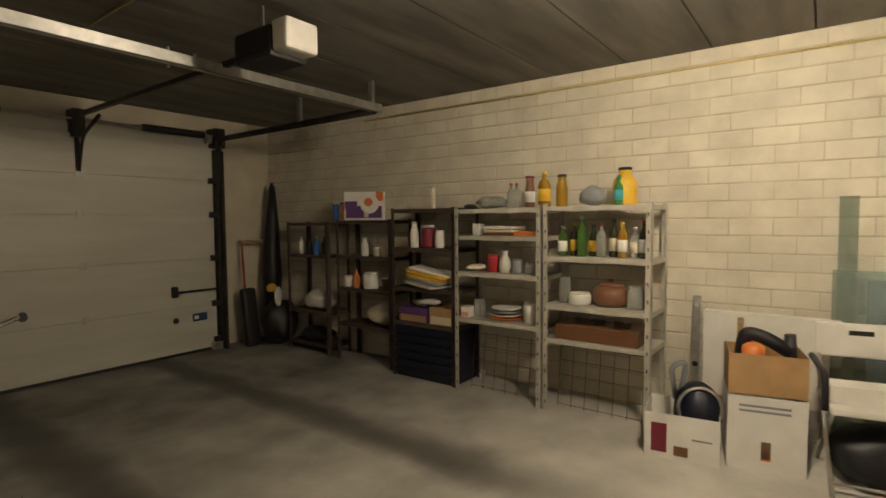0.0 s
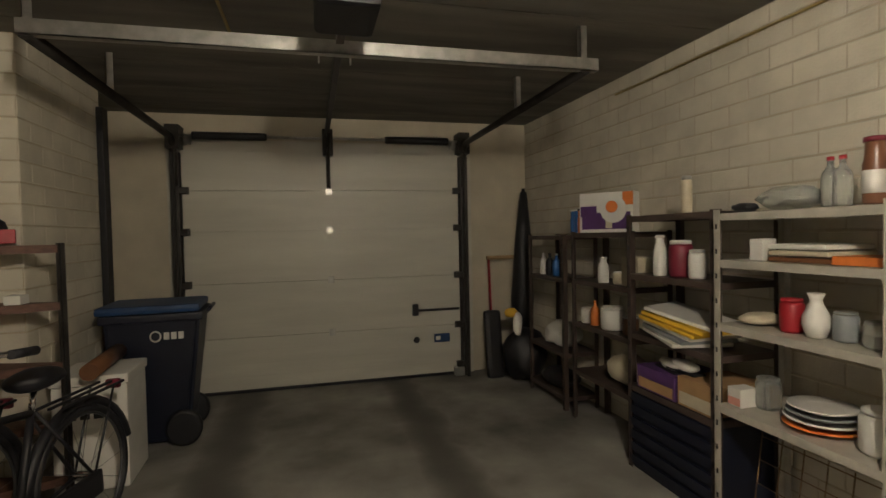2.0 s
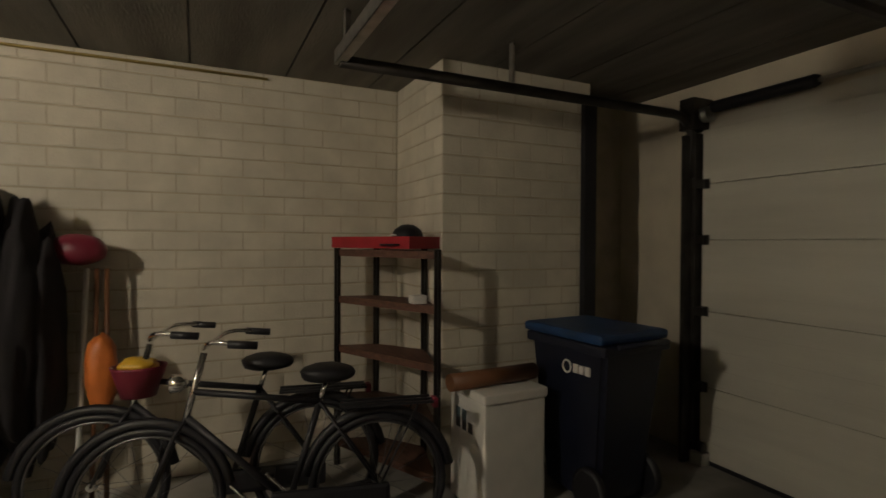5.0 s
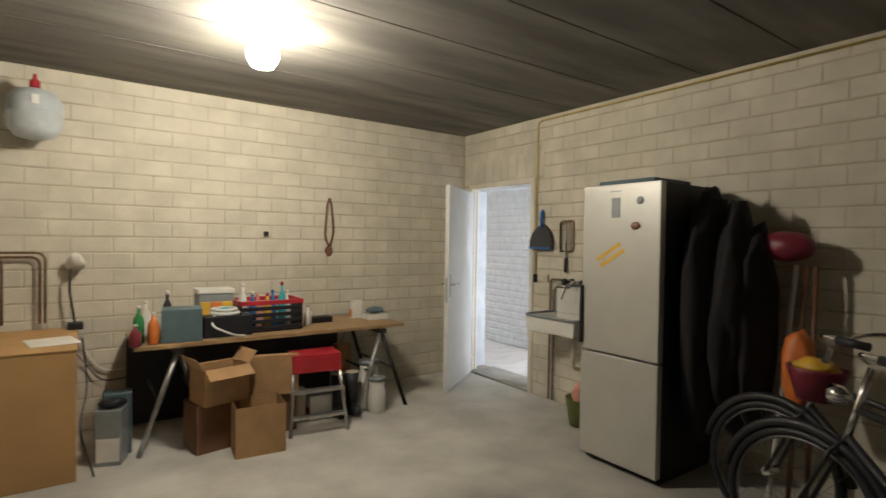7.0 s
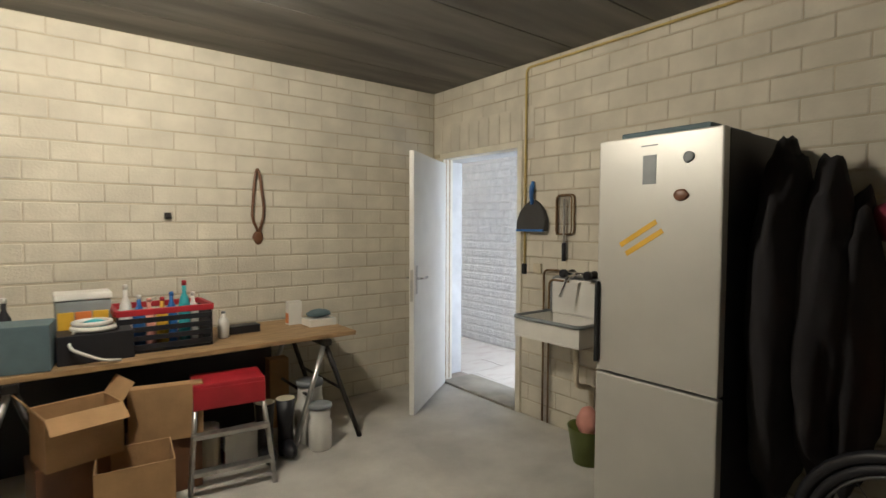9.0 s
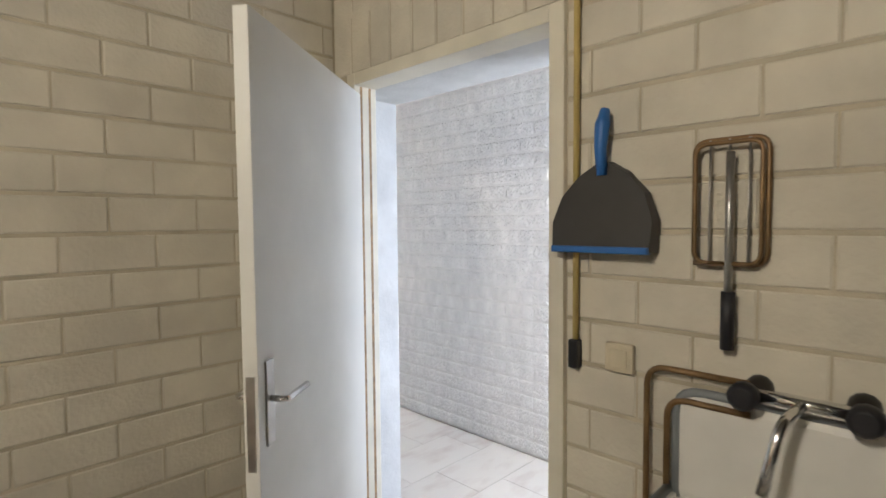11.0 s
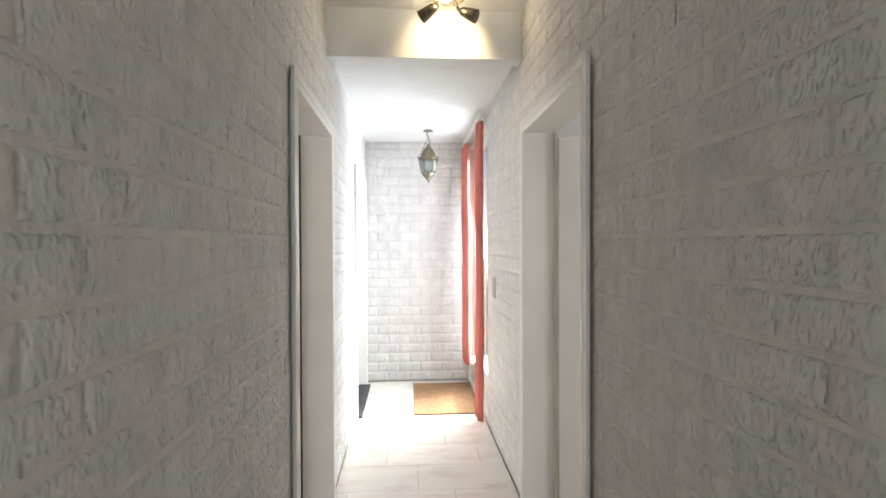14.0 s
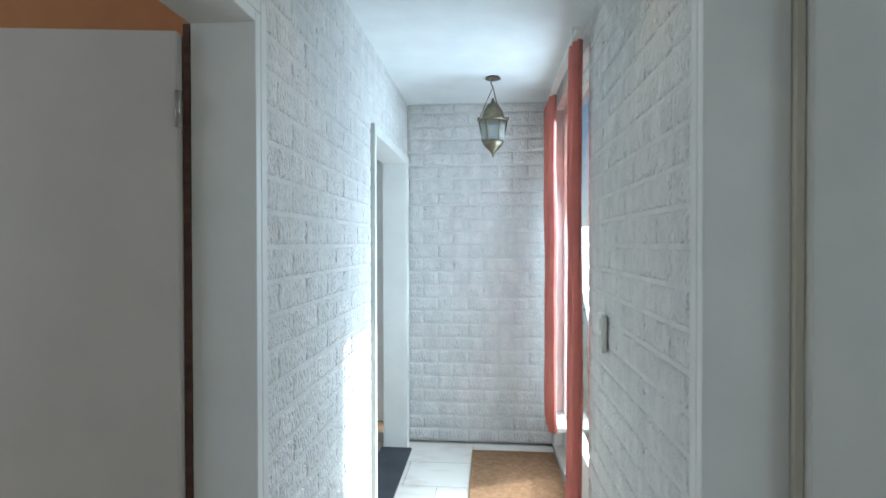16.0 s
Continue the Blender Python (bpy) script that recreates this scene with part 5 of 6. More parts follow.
solid("rag", lump((0.14, 0.14, 0.2), 91), C["pink"], "red cloth stuffed in the bucket", "cloth", pose(0.28, 1.98, 0.15))
fg = thing("fridge", "silver two door fridge freezer with dark sides and magnets", "fridge", pose(0.395, 2.665, 0))
part("body", B((-0.30, -0.29, 0.03), (0.315, 0.29, 1.875), 0.006), M_DARKSIDE, fg)
part("upper_door", B((0.32, -0.293, 0.762), (0.375, 0.293, 1.88), 0.008), M_FRIDGE, fg)
part("lower_door", B((0.32, -0.293, 0.045), (0.375, 0.293, 0.75), 0.008), M_FRIDGE, fg)
part("plinth", B((-0.28, -0.28, 0.0), (0.31, 0.28, 0.032)), M_BLACK, fg)
part("control_panel", B((0.374, -0.06, 1.66), (0.3775, 0.005, 1.79), 0.001), C["grey"], fg)
part("logo_bar", B((0.374, -0.07, 1.83), (0.3772, 0.01, 1.836)), C["grey"], fg)
part("magnet", lump((0.012, 0.05, 0.05), 95, 2, flat=False), C["grey"], fg).location = (0.378, 0.15, 1.74)
part("magnet", lump((0.014, 0.07, 0.05), 96, 2, flat=False), C["copper"], fg).location = (0.378, 0.12, 1.58)
for k in range(2):
    part("tape_strip", B((0.3745, -0.15, -0.012), (0.3768, 0.06, 0.012), 0, pose(0, -0.04 + 0.03 * k, 1.46 - 0.04 * k, 32, 0, 0)), C["yellow"], fg, "old yellow tape strip")
part("door_handle", B((0.375, -0.292, 0.80), (0.40, -0.275, 1.20), 0.006), M_BLACK, fg)
solid("folded_plastic", B((-0.2, -0.22, 0), (0.22, 0.2, 0.03), 0.01), C["slate"], "pale blue plastic sheet on top of the fridge", "plastic sheet", pose(0.5, 2.68, 1.882))
M_CLOTH = plain("black_cloth", (0.016, 0.014, 0.016), 0.95)
for k, (sz, at) in enumerate((((0.60, 0.24, 1.56), (0.36, 3.06, 0.28)), ((0.52, 0.22, 1.44), (0.32, 3.20, 0.32)), ((0.44, 0.18, 1.26), (0.27, 3.29, 0.36)))):
    solid("coat", lump(sz, 101 + 7 * k, 4, 0.16, flat=False), M_CLOTH, "long black coat hanging in a row beside the fridge", "coat", pose(*at), "row of coats")
solid("shoulder_bag", lump((0.22, 0.3, 0.18), 105, 3, 0.06), C["maroon"], "dark red bag hanging from the wall", "bag", pose(0.20, 3.42, 1.40))
t = thing("garden_tools", "bundle of long handled garden tools leaning on the wall", "garden tools", pose(0.16, 3.44, 0))
for k, cc in enumerate(("white", "brown", "brown")):
    part("stick", tube([(0.25 - 0.1 * k, 0.0 + 0.06 * k, 0), (0.0, 0.02 + 0.05 * k, 1.38)], 0.014, 8), C[cc], t)
part("orange_bag", lump((0.16, 0.16, 0.44), 107, 3), C["orange"], t, "orange cloth bag").location = (0.22, 0.12, 0.60)


# ---- bicycles ----
M_RIM = mat("dull_rim_steel", (0.20, 0.20, 0.21), 0.35, 0.9, var=0.2, bump=0.05)
def bicycle(label, at, turn, lean, front_basket):
    t = thing("bicycle", label, "bicycle", pose(*at, 0, lean, turn), "parked bicycles")
    R, wb = 0.345, 1.06
    for n, yy in (("front_wheel", -wb / 2), ("rear_wheel", wb / 2)):
        w = part(n, tube(ring_pts((0, yy, R), R - 0.02, 36, "x"), 0.019, 8, closed=True), M_BLACK, t)
        part("rim", tube(ring_pts((0, yy, R), R - 0.045, 36, "x"), 0.007, 6, closed=True), M_RIM, w)
        part("hub", lathe([(0.02, -0.05), (0.025, -0.03), (0.025, 0.03), (0.02, 0.05)], 12, m=pose(0, yy, R, 0, 90)), M_CHROME, w)
        for k in range(14):
            a = 2 * math.pi * k / 14
            part("spoke", tube([(0.02 * (-1) ** k, yy, R), (0, yy + (R - 0.05) * math.cos(a), R + (R - 0.05) * math.sin(a))], 0.0014, 4), M_RIM, w)
        arc = [(0, yy + (R + 0.02) * math.cos(a), R + (R + 0.02) * math.sin(a)) for a in [radians(10 + 160 * i / 14) for i in range(15)]]
        part("mudguard", tube(arc, 0.024, 6), M_BLACK, t)
    bb, st, hd = (0, 0.10, 0.29), (0, 0.24, 0.76), (0, -0.33, 0.86)
    rh, fh = (0, wb / 2, R), (0, -wb / 2, R)
    for a, b, r in ((bb, st, 0.016), (bb, (0, -0.36, 0.72), 0.018), (st, (0, -0.34, 0.84), 0.016)):
        part("frame_tube", tube([a, b], r, 8), M_BLACK, t)
    for s in (-1, 1):
        part("stay", tube([(s * 0.045, rh[1], rh[2]), (s * 0.03, bb[1], bb[2])], 0.009, 6), M_BLACK, t)
        part("stay", tube([(s * 0.045, rh[1], rh[2]), (s * 0.02, st[1], st[2])], 0.008, 6), M_BLACK, t)
        part("fork_blade", tube([(s * 0.045, fh[1], fh[2]), (s * 0.04, -0.40, 0.66), (0, -0.37, 0.70)], 0.010, 6), M_BLACK, t)
    part("steerer", tube([(0, -0.38, 0.66), (0, -0.29, 1.02)], 0.016, 8), M_CHROME, t)
    hb = part("handlebar", tube(bend([(-0.25, -0.05, 1.08), (-0.23, -0.22, 1.10), (0, -0.30, 1.03), (0.23, -0.22, 1.10), (0.25, -0.05, 1.08)], 0.08), 0.011, 8), M_CHROME, t)
    for s in (-1, 1):
        part("grip", tube([(s * 0.25, -0.14, 1.088), (s * 0.25, -0.02, 1.078)], 0.018, 10), M_BLACK, hb)
    part("seat_post", tube([st, (0, 0.27, 0.86)], 0.013, 8), M_CHROME, t)
    part("saddle", lump((0.20, 0.27, 0.10), 111, 3, 0.08), M_BLACK, t).location = (0, 0.28, 0.85)
    c = part("carrier", slab(*[((sx, 0.34, 0.735), (sx + 0.012, 0.80, 0.747)) for sx in (-0.07, -0.006, 0.058)]), M_BLACK, t)
    for s in (-1, 1):
        part("carrier_stay", tube([(s * 0.06, 0.72, 0.735), (s * 0.05, rh[1], rh[2])], 0.006, 6), M_BLACK, t)
    part("rear_light", B((-0.035, 0.80, 0.70), (0.035, 0.83, 0.75), 0.008), C["maroon"], t)
    cr = part("chain_case", B((0.035, 0.02, 0.24), (0.06, 0.58, 0.36), 0.02), M_BLACK, t)
    for s in (-1, 1):
        part("crank", tube([(s * 0.07, 0.10, 0.29), (s * 0.09, 0.10 + s * 0.12, 0.29 - s * 0.11)], 0.009, 6), M_CHROME, cr)
        part("pedal", B((s * 0.13 - 0.045, 0.07 + s * 0.12, 0.27 - s * 0.11), (s * 0.13 + 0.045, 0.14 + s * 0.12, 0.29 - s * 0.11), 0.005), M_BLACK, cr)
    part("kickstand", tube([(-0.04, 0.30, 0.27), (-0.13, 0.34, 0.0)], 0.009, 6), M_STEEL, t)
    part("headlamp", lathe([(0.02, 0), (0.04, 0.03), (0.045, 0.07), (0.0, 0.075)], 14, m=pose(0, -0.36, 0.88, 90)), M_CHROME, t)
    if front_basket:
        part("basket", lathe([(0.08, 0), (0.125, 0.14), (0.13, 0.155), (0.12, 0.15), (0.07, 0.01)], 18, at=(0, -0.34, 0.76)), C["maroon"], t)
        part("bag", lump((0.20, 0.18, 0.10), 117, 3, 0.3), C["yellow"], t, "yellow bag in the basket").location = (0, -0.34, 0.86)
    return t


bicycle("old black city bicycle with a saddle bag parked near the wall", (0.85, 4.10, 0.0), -10, -3, True)
bicycle("old black city bicycle with a rear carrier", (1.20, 4.34, 0.0), -13, -3, False)

# ---- brown rack, freezer box and wheeled bin by the pier ----
OFF = 0.06
rk = thing("rack", "tapered brown metal rack with a red tray on top", "shelf", pose(0.50, 5.15, 0))
cs = [(-0.32, -0.24), (0.50, 0.14), (0.05, 0.25), (-0.26, 0.02)]
for x, y in cs:
    part("post", bx(B((x - 0.022, y - 0.003, 0), (x + 0.022, y + 0.003, 1.50)), (x - 0.003, y - 0.022, 0), (x + 0.003, y + 0.022, 1.50)), M_DSTEEL, rk)
for z in (0.18, 0.50, 0.83, 1.17, 1.49):
    bm = bmesh.new()
    lo = [bm.verts.new((x, y, z - 0.045)) for x, y in cs]
    hi = [bm.verts.new((x, y, z)) for x, y in cs]
    bm.faces.new(hi)
    bm.faces.new(lo[::-1])
    for i in range(4):
        bm.faces.new((lo[i], lo[(i + 1) % 4], hi[(i + 1) % 4], hi[i]))
    bmesh.ops.recalc_face_normals(bm, faces=bm.faces)
    part("shelf_board", bm, M_DWOOD, rk)
t = thing("tray", "shallow red plastic tray on the rack", "tray", pose(0.49, 5.155, 1.502, 0, 0, 25))
bm = B((-0.38, -0.11, 0), (0.31, 0.15, 0.006))
for a, b in (((-0.40, -0.13, 0), (0.33, -0.11, 0.075)), ((-0.40, 0.15, 0), (0.33, 0.17, 0.075)), ((-0.40, -0.11, 0), (-0.38, 0.15, 0.075)), ((0.31, -0.11, 0), (0.33, 0.15, 0.075))):
    bx(bm, a, b, 0.004)
part("shell", bm, C["red"], t)
t = thing("cap", "black peaked cap with white stripe on the tray", "cap", pose(0.68, 5.23, 1.51))
part("crown", lathe([(0.10, 0), (0.105, 0.05), (0.085, 0.11), (0.04, 0.14), (0.0, 0.145)], 20), M_BLACK, t)
part("peak", lathe([(0.09, 0.0), (0.09, 0.012)], 18, m=pose(0.0, -0.09, 0.01)), M_BLACK, t)
part("stripe", tube([(-0.05, -0.098, 0.07), (0.0, -0.108, 0.08), (0.05, -0.098, 0.075)], 0.005, 6), M_WHITEP, t)
carton("small white carton on the rack shelf", (0.80, 5.25, 1.171), (0.08, 0.09, 0.05), "white")
OFF = 0.12
fz = thing("cool_box", "white cool box with stickers standing by the pier", "cool box", pose(1.0, 5.68, 0, 0, 0, 2))
part("body", B((-0.22, -0.22, 0), (0.18, 0.20, 0.64), 0.015), M_WHITEP, fz)
part("lid", B((-0.23, -0.23, 0.642), (0.19, 0.21, 0.70), 0.012), M_WHITEP, fz)
for k in range(5):
    part("sticker", B((-0.14 + 0.07 * (k % 3), -0.2235, 0.44 + 0.05 * (k % 2)), (-0.09 + 0.07 * (k % 3), -0.2205, 0.50 + 0.06 * (k % 2)), 0, pose(0, 0, 0)), C["slate" if k % 2 else "black"], fz)
solid("cardboard_roll", tube([(0, -0.34, 0.05), (0, 0.26, 0.05)], 0.05, 14), C["brown"], "brown rolled mat lying on the cool box", "roll", pose(1.02, 5.66, 0.702, 0, 0, 4))
wb = thing("wheeled_bin", "dark blue wheeled rubbish bin with a blue lid", "bin", pose(1.17, 6.26, 0, 0, 0, -86) @ Matrix.Diagonal((0.90, 0.95, 1.02, 1)))
bm = bmesh.new()
lo = [bm.verts.new(p) for p in ((-0.21, -0.25, 0.03), (0.21, -0.25, 0.03), (0.21, 0.22, 0.03), (-0.21, 0.22, 0.03))]
hi = [bm.verts.new(p) for p in ((-0.28, -0.33, 0.94), (0.28, -0.33, 0.94), (0.28, 0.33, 0.94), (-0.28, 0.33, 0.94))]
bm.faces.new(hi)
bm.faces.new(lo[::-1])
for i in range(4):
    bm.faces.new((lo[i], lo[(i + 1) % 4], hi[(i + 1) % 4], hi[i]))
bmesh.ops.recalc_face_normals(bm, faces=bm.faces)
bmesh.ops.bevel(bm, geom=bm.edges[:], offset=0.03, segments=3, affect="EDGES")
part("body", bm, M_NAVY, wb)
part("rim", B((-0.30, -0.35, 0.90), (0.30, 0.35, 0.96), 0.015), M_NAVY, wb)
part("lid", B((-0.31, -0.37, 0.962), (0.31, 0.33, 1.02), 0.025), M_BLUE, wb)
part("grip", tube([(-0.22, 0.38, 0.96), (0.22, 0.38, 0.96)], 0.015, 8), M_NAVY, wb)
for s in (-1, 1):
    w = part("wheel", lathe([(0.11, -0.03), (0.13, -0.018), (0.13, 0.018), (0.11, 0.03)], 24, m=pose(s * 0.25, 0.19, 0.13, 0, 90)), M_BLACK, wb)
part("emblem", tube(ring_pts((0.278, 0.02, 0.80), 0.035, 18, "x"), 0.006, 6, closed=True), M_WHITEP, wb, "white printed ring")
for k in range(3):
    part("emblem_bar", B((0.268, 0.075 + 0.05 * k, 0.775), (0.282, 0.112 + 0.05 * k, 0.825), 0.003), M_WHITEP, wb)
OFF = 0.0
# Black strip stands in for the shadowed recess beyond the pier.
setting("plank_dark", B((PX + 0.002, PY1 - 0.09, 0), (PX + 0.05, PY1 + 0.02, 2.55), 0.006), M_BLACK, "dark upright strip standing for the shaded recess at the pier", "plank")

# ---- ceiling lamp ----
t = thing("ceiling_lamp", "bare glowing bulb in a glass globe on the ceiling", "lamp", pose(2.78, 1.70, CEIL))
part("socket", lathe([(0.05, -0.02), (0.05, 0.0)], 18), M_WHITEP, t)
gl = part("globe", lathe([(0.035, -0.02), (0.045, -0.05), (0.085, -0.12), (0.09, -0.17), (0.06, -0.225), (0.0, -0.24)], 24), M_BULB, t, "glowing frosted glass")
gl.visible_shadow = False

# ---- corridor things ----
t = thing("light_switch", "white rocker switch on the rough brick wall", "switch", pose(XR, 0.71, 1.05))
part("plate", B((0.0, -0.04, -0.04), (0.024, 0.04, 0.04), 0.006), M_WHITEP, t)
part("rocker", B((0.024, -0.026, -0.026), (0.029, 0.026, 0.026), 0.003), M_WHITEP, t)
t = thing("light_switch", "white double socket plate on the rough brick wall", "switch", pose(XR, -3.66, 1.12))
part("plate", B((0.0, -0.04, -0.075), (0.022, 0.04, 0.075), 0.006), M_WHITEP, t)
for k in (-1, 1):
    part("rocker", B((0.022, -0.026, k * 0.036 - 0.025), (0.027, 0.026, k * 0.036 + 0.025), 0.003), M_WHITEP, t)
t = thing("ceiling_spotlight", "brass two arm ceiling spotlight, switched on", "lamp", pose(-1.0, -2.62, 2.72))
part("plate", lathe([(0.085, -0.025), (0.09, -0.012), (0.09, 0.0)], 24), M_BRASS, t)
for k, (dx, dy) in enumerate(((0.06, 0.02), (-0.06, -0.03))):
    h = part("spot_head", lathe([(0.012, 0), (0.025, 0.02), (0.036, 0.10), (0.03, 0.10)], 16, m=pose(dx, dy, -0.07, 115, 0, 60 + 190 * k)), M_BRASS, t)
    part("arm", tube([(dx * 0.5, dy * 0.5, -0.02), (dx, dy, -0.08)], 0.008, 8), M_BRASS, h)
part("lit_bulb", lathe([(0.005, -0.075), (0.028, -0.06), (0.03, -0.045), (0.012, -0.026)], 14, at=(0.02, 0.06, 0)), M_BULB, t, "glowing bulb").visible_shadow = False
lt = thing("lantern", "oriental pierced brass lantern hanging from the ceiling", "lantern", pose(-0.985, -4.80, 2.0))
part("roof", lathe([(0.085, 0.235), (0.07, 0.255), (0.06, 0.29), (0.035, 0.33), (0.012, 0.345), (0.006, 0.37)], 12), M_BRASS, lt)
part("crown_rim", lathe([(0.088, 0.222), (0.096, 0.228), (0.09, 0.24)], 12), M_BRASS, lt)
for k in range(6):
    a = 2 * math.pi * k / 6
    part("rib", tube([(0.085 * math.cos(a), 0.085 * math.sin(a), 0.225), (0.062 * math.cos(a), 0.062 * math.sin(a), 0.10)], 0.006, 6), M_BRASS, lt)
    part("finial", lathe([(0.008, 0), (0.004, 0.02)], 6, at=(0.092 * math.cos(a), 0.092 * math.sin(a), 0.235)), M_BRASS, lt)
    b = a + math.pi / 6
    part("pane", B((-0.003, -0.03, 0.11), (0.0, 0.03, 0.215), 0, pose(0.066 * math.cos(b), 0.066 * math.sin(b), 0, 0, 0, math.degrees(b))), C["clear"], lt)
part("base", lathe([(0.0, 0.0), (0.012, 0.03), (0.018, 0.04), (0.05, 0.07), (0.066, 0.095), (0.06, 0.105)], 12), M_BRASS, lt)
for k in range(3):
    a = 2 * math.pi * k / 3
    part("chain", tube([(0.088 * math.cos(a), 0.088 * math.sin(a), 0.24), (0.0, 0.0, 0.44)], 0.0025, 6), M_BRASS, lt)
part("hook", tube(bend([(0, 0, 0.44), (0.015, 0, 0.46), (0, 0, 0.50)], 0.01), 0.004, 6), M_BRASS, lt)
part("ceiling_rose", lathe([(0.05, 0.49), (0.04, 0.498), (0.04, 0.50)], 14), M_BRASS, lt)


def curtain(label, y0, y1, z0, z1, seed, folds):
    bm = bmesh.new()
    n, rows = folds * 8, 10
    grid = []
    for j in range(rows + 1):
        z = z0 + (z1 - z0) * j / rows
        line = []
        for i in range(n + 1):
            u = i / n
            amp = 0.022 + 0.012 * noise.noise(Vector((u * 5, j * 0.3, seed)))
            line.append(bm.verts.new((amp * math.sin(u * folds * 2 * math.pi) + 0.01 * noise.noise(Vector((u * 3, j * 0.6, seed))), y0 + (y1 - y0) * u + 0.006 * noise.noise(Vector((j, u * 9, seed))), z)))
        grid.append(line)
    for a, b in zip(grid, grid[1:]):
        for i in range(n):
            bm.faces.new((a[i], a[i + 1], b[i + 1], b[i])).smooth = True
    o = solid("curtain", bm, M_CURTAIN, label, "curtain", pose(XR + 0.055, 0, 0), "window curtains")
    s = o.modifiers.new("thick", "SOLIDIFY")
    s.thickness = 0.004
    return o


curtain("salmon pink patterned curtain drawn to one side, full length", -4.13, -3.98, 0.03, 2.40, 3.0, 3)
curtain("salmon pink patterned curtain drawn to one side above a sill", -5.22, -4.86, 0.27, 2.40, 7.0, 6)
t = thing("curtain_rail", "white curtain rail under the ceiling", "curtain rail", pose(XR + 0.055, -4.6, 2.42))
part("rail", B((-0.012, -0.70, 0), (0.012, 0.66, 0.02), 0.003), M_WPAINT, t)
for yy in (-0.5, 0.5):
    part("bracket", B((-0.008, yy - 0.01, 0.018), (0.008, yy + 0.01, 0.08)), M_WPAINT, t)
solid("doormat", B((-0.285, -0.475, 0.0), (0.285, 0.475, 0.012), 0.004), M_MAT, "brown coir doormat on the tiled floor", "doormat", pose(-1.125, -4.745, 0.0))
t = thing("side_table", "cluttered table in the bright room beyond the doorway", "table", pose(0.35, -4.75, 0))
part("tabletop", B((-0.35, -0.3, 0.72), (0.35, 0.3, 0.75), 0.005), M_WPAINT, t)
for sx in (-0.32, 0.32):
    for sy in (-0.27, 0.27):
        part("leg", B((sx - 0.02, sy - 0.02, 0), (sx + 0.02, sy + 0.02, 0.72)), M_WOOD, t)
solid("cushion", lump((0.3, 0.3, 0.16), 131), C["red"], "red cushion on the table", "cushion", pose(0.2, -4.7, 0.752))

# ---- bricks, blocks and floor tiles ----
def piece_mesh(name, size, bevel, material, rough=0.0, seed=0, div=(1, 1)):
    """A block lying along x and z with its face towards -y; the back stands in the mortar."""
    lx, d, lz = size
    bm = bmesh.new()
    nx, nz = div
    rows = []
    xs = [-lx / 2, -lx / 2 + bevel] + [-lx / 2 + bevel + (lx - 2 * bevel) * i / nx for i in range(1, nx)] + [lx / 2 - bevel, lx / 2]
    zs = [-lz / 2, -lz / 2 + bevel] + [-lz / 2 + bevel + (lz - 2 * bevel) * i / nz for i in range(1, nz)] + [lz / 2 - bevel, lz / 2]
    for j, z in enumerate(zs):
        row = []
        for i, x in enumerate(xs):
            edge = i in (0, len(xs) - 1) or j in (0, len(zs) - 1)
            q = Vector((x * 42 + seed * 7.3, seed * 3.1, z * 26))
            h = 0 if edge else -d * (1.0 + rough * noise.noise(q) + 0.6 * rough * noise.noise(q * 2.7))
            wob = rough * 0.002 * noise.noise(q * 1.3)
            row.append(bm.verts.new((x + wob, h, z + wob)))
        rows.append(row)
    for a, b in zip(rows, rows[1:]):
        for i in range(len(a) - 1):
            f = bm.faces.new((a[i], a[i + 1], b[i + 1], b[i]))
            f.smooth = rough > 0
    me = bpy.data.meshes.new(name)
    bm.to_mesh(me)
    bm.free()
    me.materials.append(material)
    return me


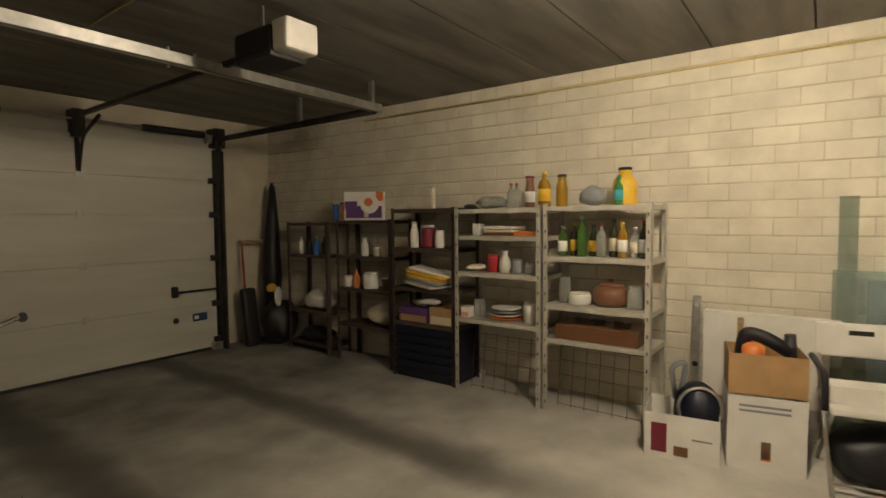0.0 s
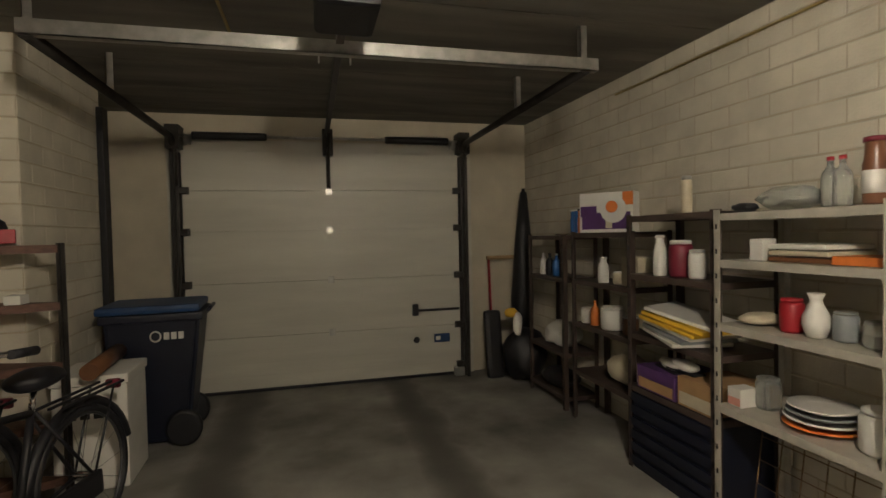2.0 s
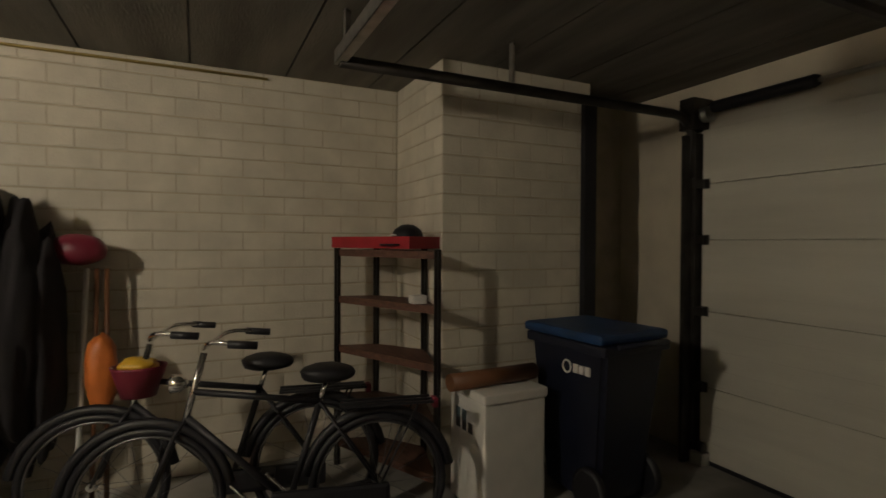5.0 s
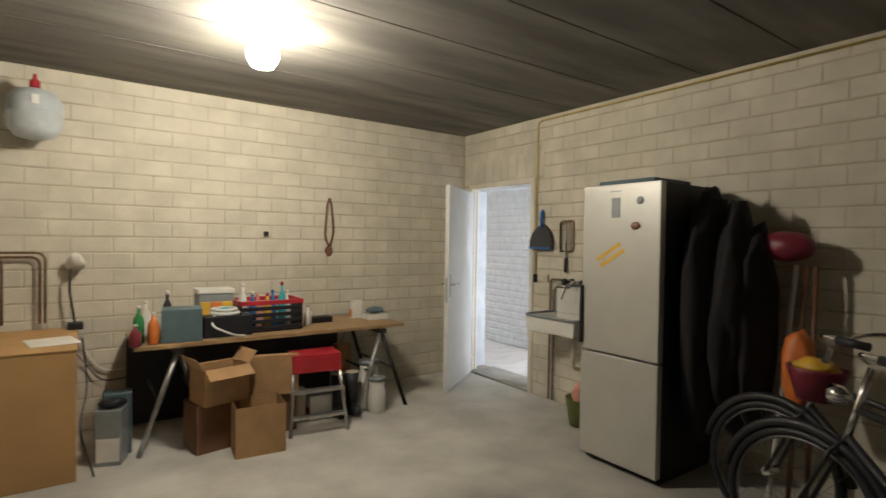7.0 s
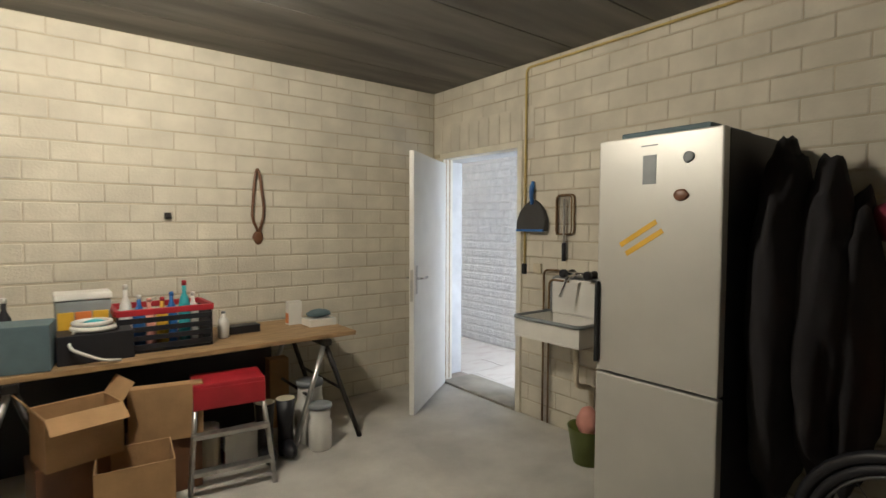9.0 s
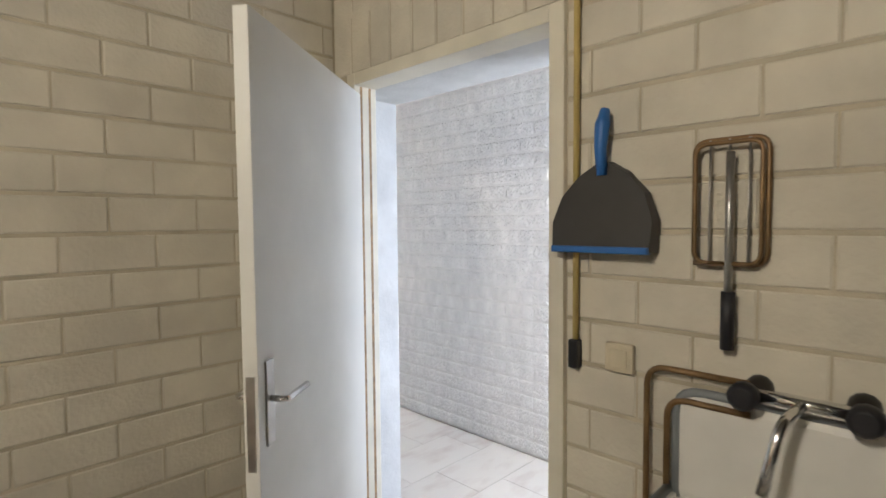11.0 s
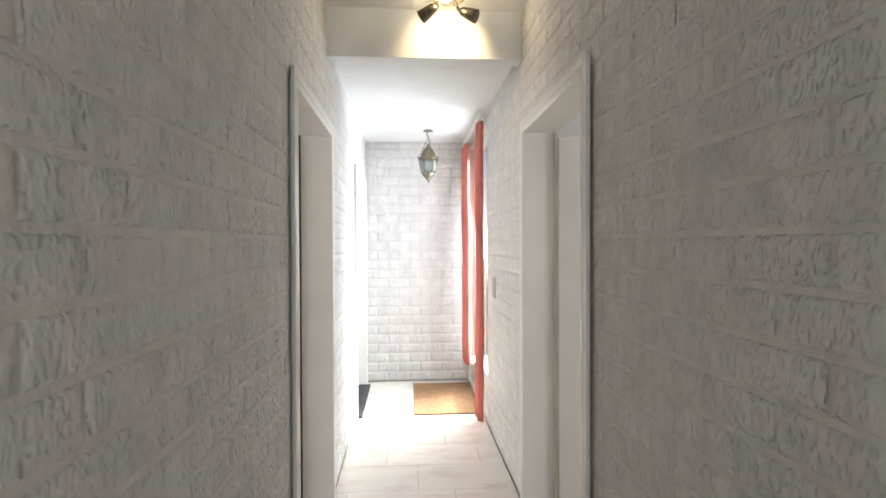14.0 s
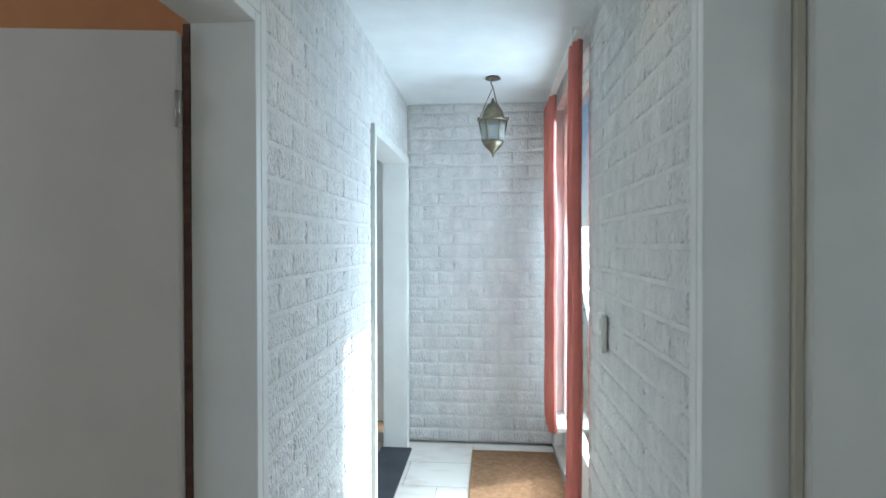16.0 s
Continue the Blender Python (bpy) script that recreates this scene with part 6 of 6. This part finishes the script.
def clad(wall, o, along, normal_turn, length, z0, z1, course, bl, holes, depth, bevel, material, rough, near, limit, variants=1, div=(1, 1), joint=0.011):
    """Courses of blocks over a wall: o start point, along a unit vector, holes as (u0, u1, v0, v1)."""
    cache = {}
    rest = []
    count = 0
    n = int(math.ceil((z1 - z0) / course))
    for r in range(n):
        za, zb = z0 + r * course, min(z0 + (r + 1) * course, z1)
        if zb - za < 0.03:
            continue
        u = -(bl / 2) * (r % 2)
        while u < length:
            spans = [(max(u, 0), min(u + bl, length))]
            for h0, h1, v0, v1 in holes:
                if (za + zb) / 2 > v0 and (za + zb) / 2 < v1:
                    nxt = []
                    for a, b in spans:
                        if b <= h0 or a >= h1:
                            nxt.append((a, b))
                        else:
                            nxt += [s for s in ((a, h0), (h1, b)) if s[1] - s[0] > 0.0]
                    spans = nxt
            for a, b in spans:
                w = round((b - a) - (0.006 if joint < 0.0115 else 0.004), 3)
                if w < 0.02:
                    continue
                hgt = round(zb - za - joint, 3)
                k = random.randrange(variants)
                key = (w, hgt, k)
                if key not in cache:
                    cache[key] = piece_mesh("block", (w, depth, hgt), bevel, material, rough, k + 1, (max(1, round(div[0] * w / bl)), div[1]))
                c = (a + b) / 2
                p = (o[0] + along[0] * c, o[1] + along[1] * c, (za + zb) / 2)
                m = pose(*p, random.uniform(-0.25, 0.25), 0, normal_turn + random.uniform(-0.25, 0.25))
                if near(c, (za + zb) / 2) and count < limit:
                    ob = new("brick", cache[key])
                    ob.parent = wall
                    ob.matrix_world = m
                    count += 1
                else:
                    rest.append((cache[key], m))
            u += bl
    if rest:
        vs, fs, base = [], [], 0
        for me, m in rest:
            vs += [tuple(m @ v.co) for v in me.vertices]
            fs += [tuple(base + i for i in p.vertices) for p in me.polygons]
            base += len(me.vertices)
        me = bpy.data.meshes.new("brickwork")
        me.from_pydata(vs, [], fs)
        me.materials.append(material)
        if rough > 0:
            me.polygons.foreach_set("use_smooth", [True] * len(fs))
        ob = new("brickwork", me)
        ob.parent = wall
        ob["kind"] = "stuff"


BC, BL_ = 0.1235, 0.27
# back wall, faces +y
clad(wall_back, (GX + 0.16, -0.006, 0), (-1, 0), 180, GX + 0.16, 0, CEIL, BC, BL_, [], 0.0035, 0.004, M_BLOCK, 0, lambda u, v: u > 2.4 and v > 0.6, 300)
# left wall, faces +x
clad(wall_left, (-0.006, 0, 0), (0, 1), 90, PY0, 0, CEIL, BC, BL_, [(DY0 - 0.05, DY1 + 0.05, -1, DZ + 0.05), (DY0 - 0.16, DY1 + 0.16, DZ + 0.05, DZ + 0.31)], 0.0035, 0.004, M_BLOCK, 0, lambda u, v: u < 2.4, 300)
u0, u1 = DY0 - 0.16, DY1 + 0.16
step = (u1 - u0) / 10
soldier = piece_mesh("block", (step - 0.008, 0.005, 0.252), 0.004, M_BLOCK)
for k in range(10):
    ob = new("brick", soldier)
    ob.parent = wall_left
    ob.matrix_world = pose(-0.006, u0 + step * (k + 0.5), DZ + 0.18, 0, 0, 90)
# right wall, faces -x
clad(wall_right, (GX + 0.006, GY, 0), (0, -1), -90, GY, 0, CEIL, BC, BL_, [], 0.0035, 0.004, M_BLOCK, 0, lambda u, v: 2.5 < u < 6.5 and v > 0.7, 300)
# pier: face towards -y and face towards +x
clad(wall_pier, (0, PY0 + 0.006, 0), (1, 0), 0, PX, 0, CEIL, BC, BL_, [], 0.0035, 0.004, M_BLOCK, 0, lambda u, v: v > 1.0, 100)
clad(wall_pier, (PX - 0.006, PY0, 0), (0, 1), 90, PY1 - PY0, 0, CEIL, BC, BL_, [], 0.0035, 0.004, M_BLOCK, 0, lambda u, v: v > 1.0, 120)

RC_, RL = 0.0975, 0.222
w_cl = bpy.data.objects["wall_corridor_left"]
w_cr = bpy.data.objects["wall_corridor_right"]
w_ce = bpy.data.objects["wall_corridor_end"]
# corridor left wall faces -x; run towards -y
clad(w_cl, (XL + 0.008, RCY, 0), (0, -1), -90, RCY - YE, 0, 2.72, RC_, RL, [(RCY - LD1 - 0.036, RCY - LD0 + 0.036, -1, FH + 0.03), (RCY - L21, RCY - L20, -1, FH + 0.03)], 0.0045, 0.006, M_ROUGH, 0.2, lambda u, v: 0.5 < v < 2.4, 300, 8, (12, 5), 0.014)
clad(w_cl, (XL + 0.008, 2.2, 0), (0, -1), -90, 2.2 - DY1 - 0.05, 0, 2.72, RC_, RL, [], 0.0045, 0.006, M_ROUGH, 0.2, lambda u, v: False, 0, 4, (7, 3), 0.012)
# corridor right wall faces +x
clad(w_cr, (XR - 0.008, YE, 0), (0, 1), 90, 2.2 - YE, 0, 2.72, RC_, RL, [(RD0 - YE - 0.036, RD1 - YE + 0.036, -1, FH + 0.03), (WY0 - YE, WY1 - YE, -1, WZ1)], 0.0045, 0.006, M_ROUGH, 0.2, lambda u, v: 2.6 < u < 6.6 and 0.9 < v < 2.0, 300, 8, (12, 5), 0.014)
# end wall faces +y
clad(w_ce, (XL, YE - 0.008, 0), (-1, 0), 180, XL - XR, 0, 2.5, RC_, RL, [], 0.009, 0.006, M_ROUGH, 0.4, lambda u, v: True, 300, 6, (8, 4), 0.012)

# the shelf wall runs slightly out of square with the garage door
wall_right.matrix_world = pose(GX, GY, 0, 0, 0, SKEW) @ Matrix.Translation((-GX, -GY, 0))

# marble tiles laid in broken bond
tile_meshes = {}
y = YE + 0.03
row = 0
while y < 2.2:
    yb = min(y + 0.34, 2.2)
    x = XR - 0.05 - 0.21 * (row % 3)
    while x < XL + 0.3:
        xa, xb = max(x, XR), min(x + 0.62, XL if not (DY0 < (y + yb) / 2 < DY1) else XL + 0.005)
        if xb - xa > 0.03:
            key = (round(xb - xa, 3), round(yb - y, 3))
            if key not in tile_meshes:
                bm = B((-key[0] / 2 + 0.0015, -key[1] / 2 + 0.0015, -0.006), (key[0] / 2 - 0.0015, key[1] / 2 - 0.0015, 0.0))
                me = bpy.data.meshes.new("tile")
                bm.to_mesh(me)
                bm.free()
                me.materials.append(M_MARBLE)
                tile_meshes[key] = me
            ob = new("tile", tile_meshes[key])
            ob.parent = floor_c
            ob.location = ((xa + xb) / 2, (y + yb) / 2, -0.0005 * random.random())
        x += 0.62
    y += 0.34
    row += 1
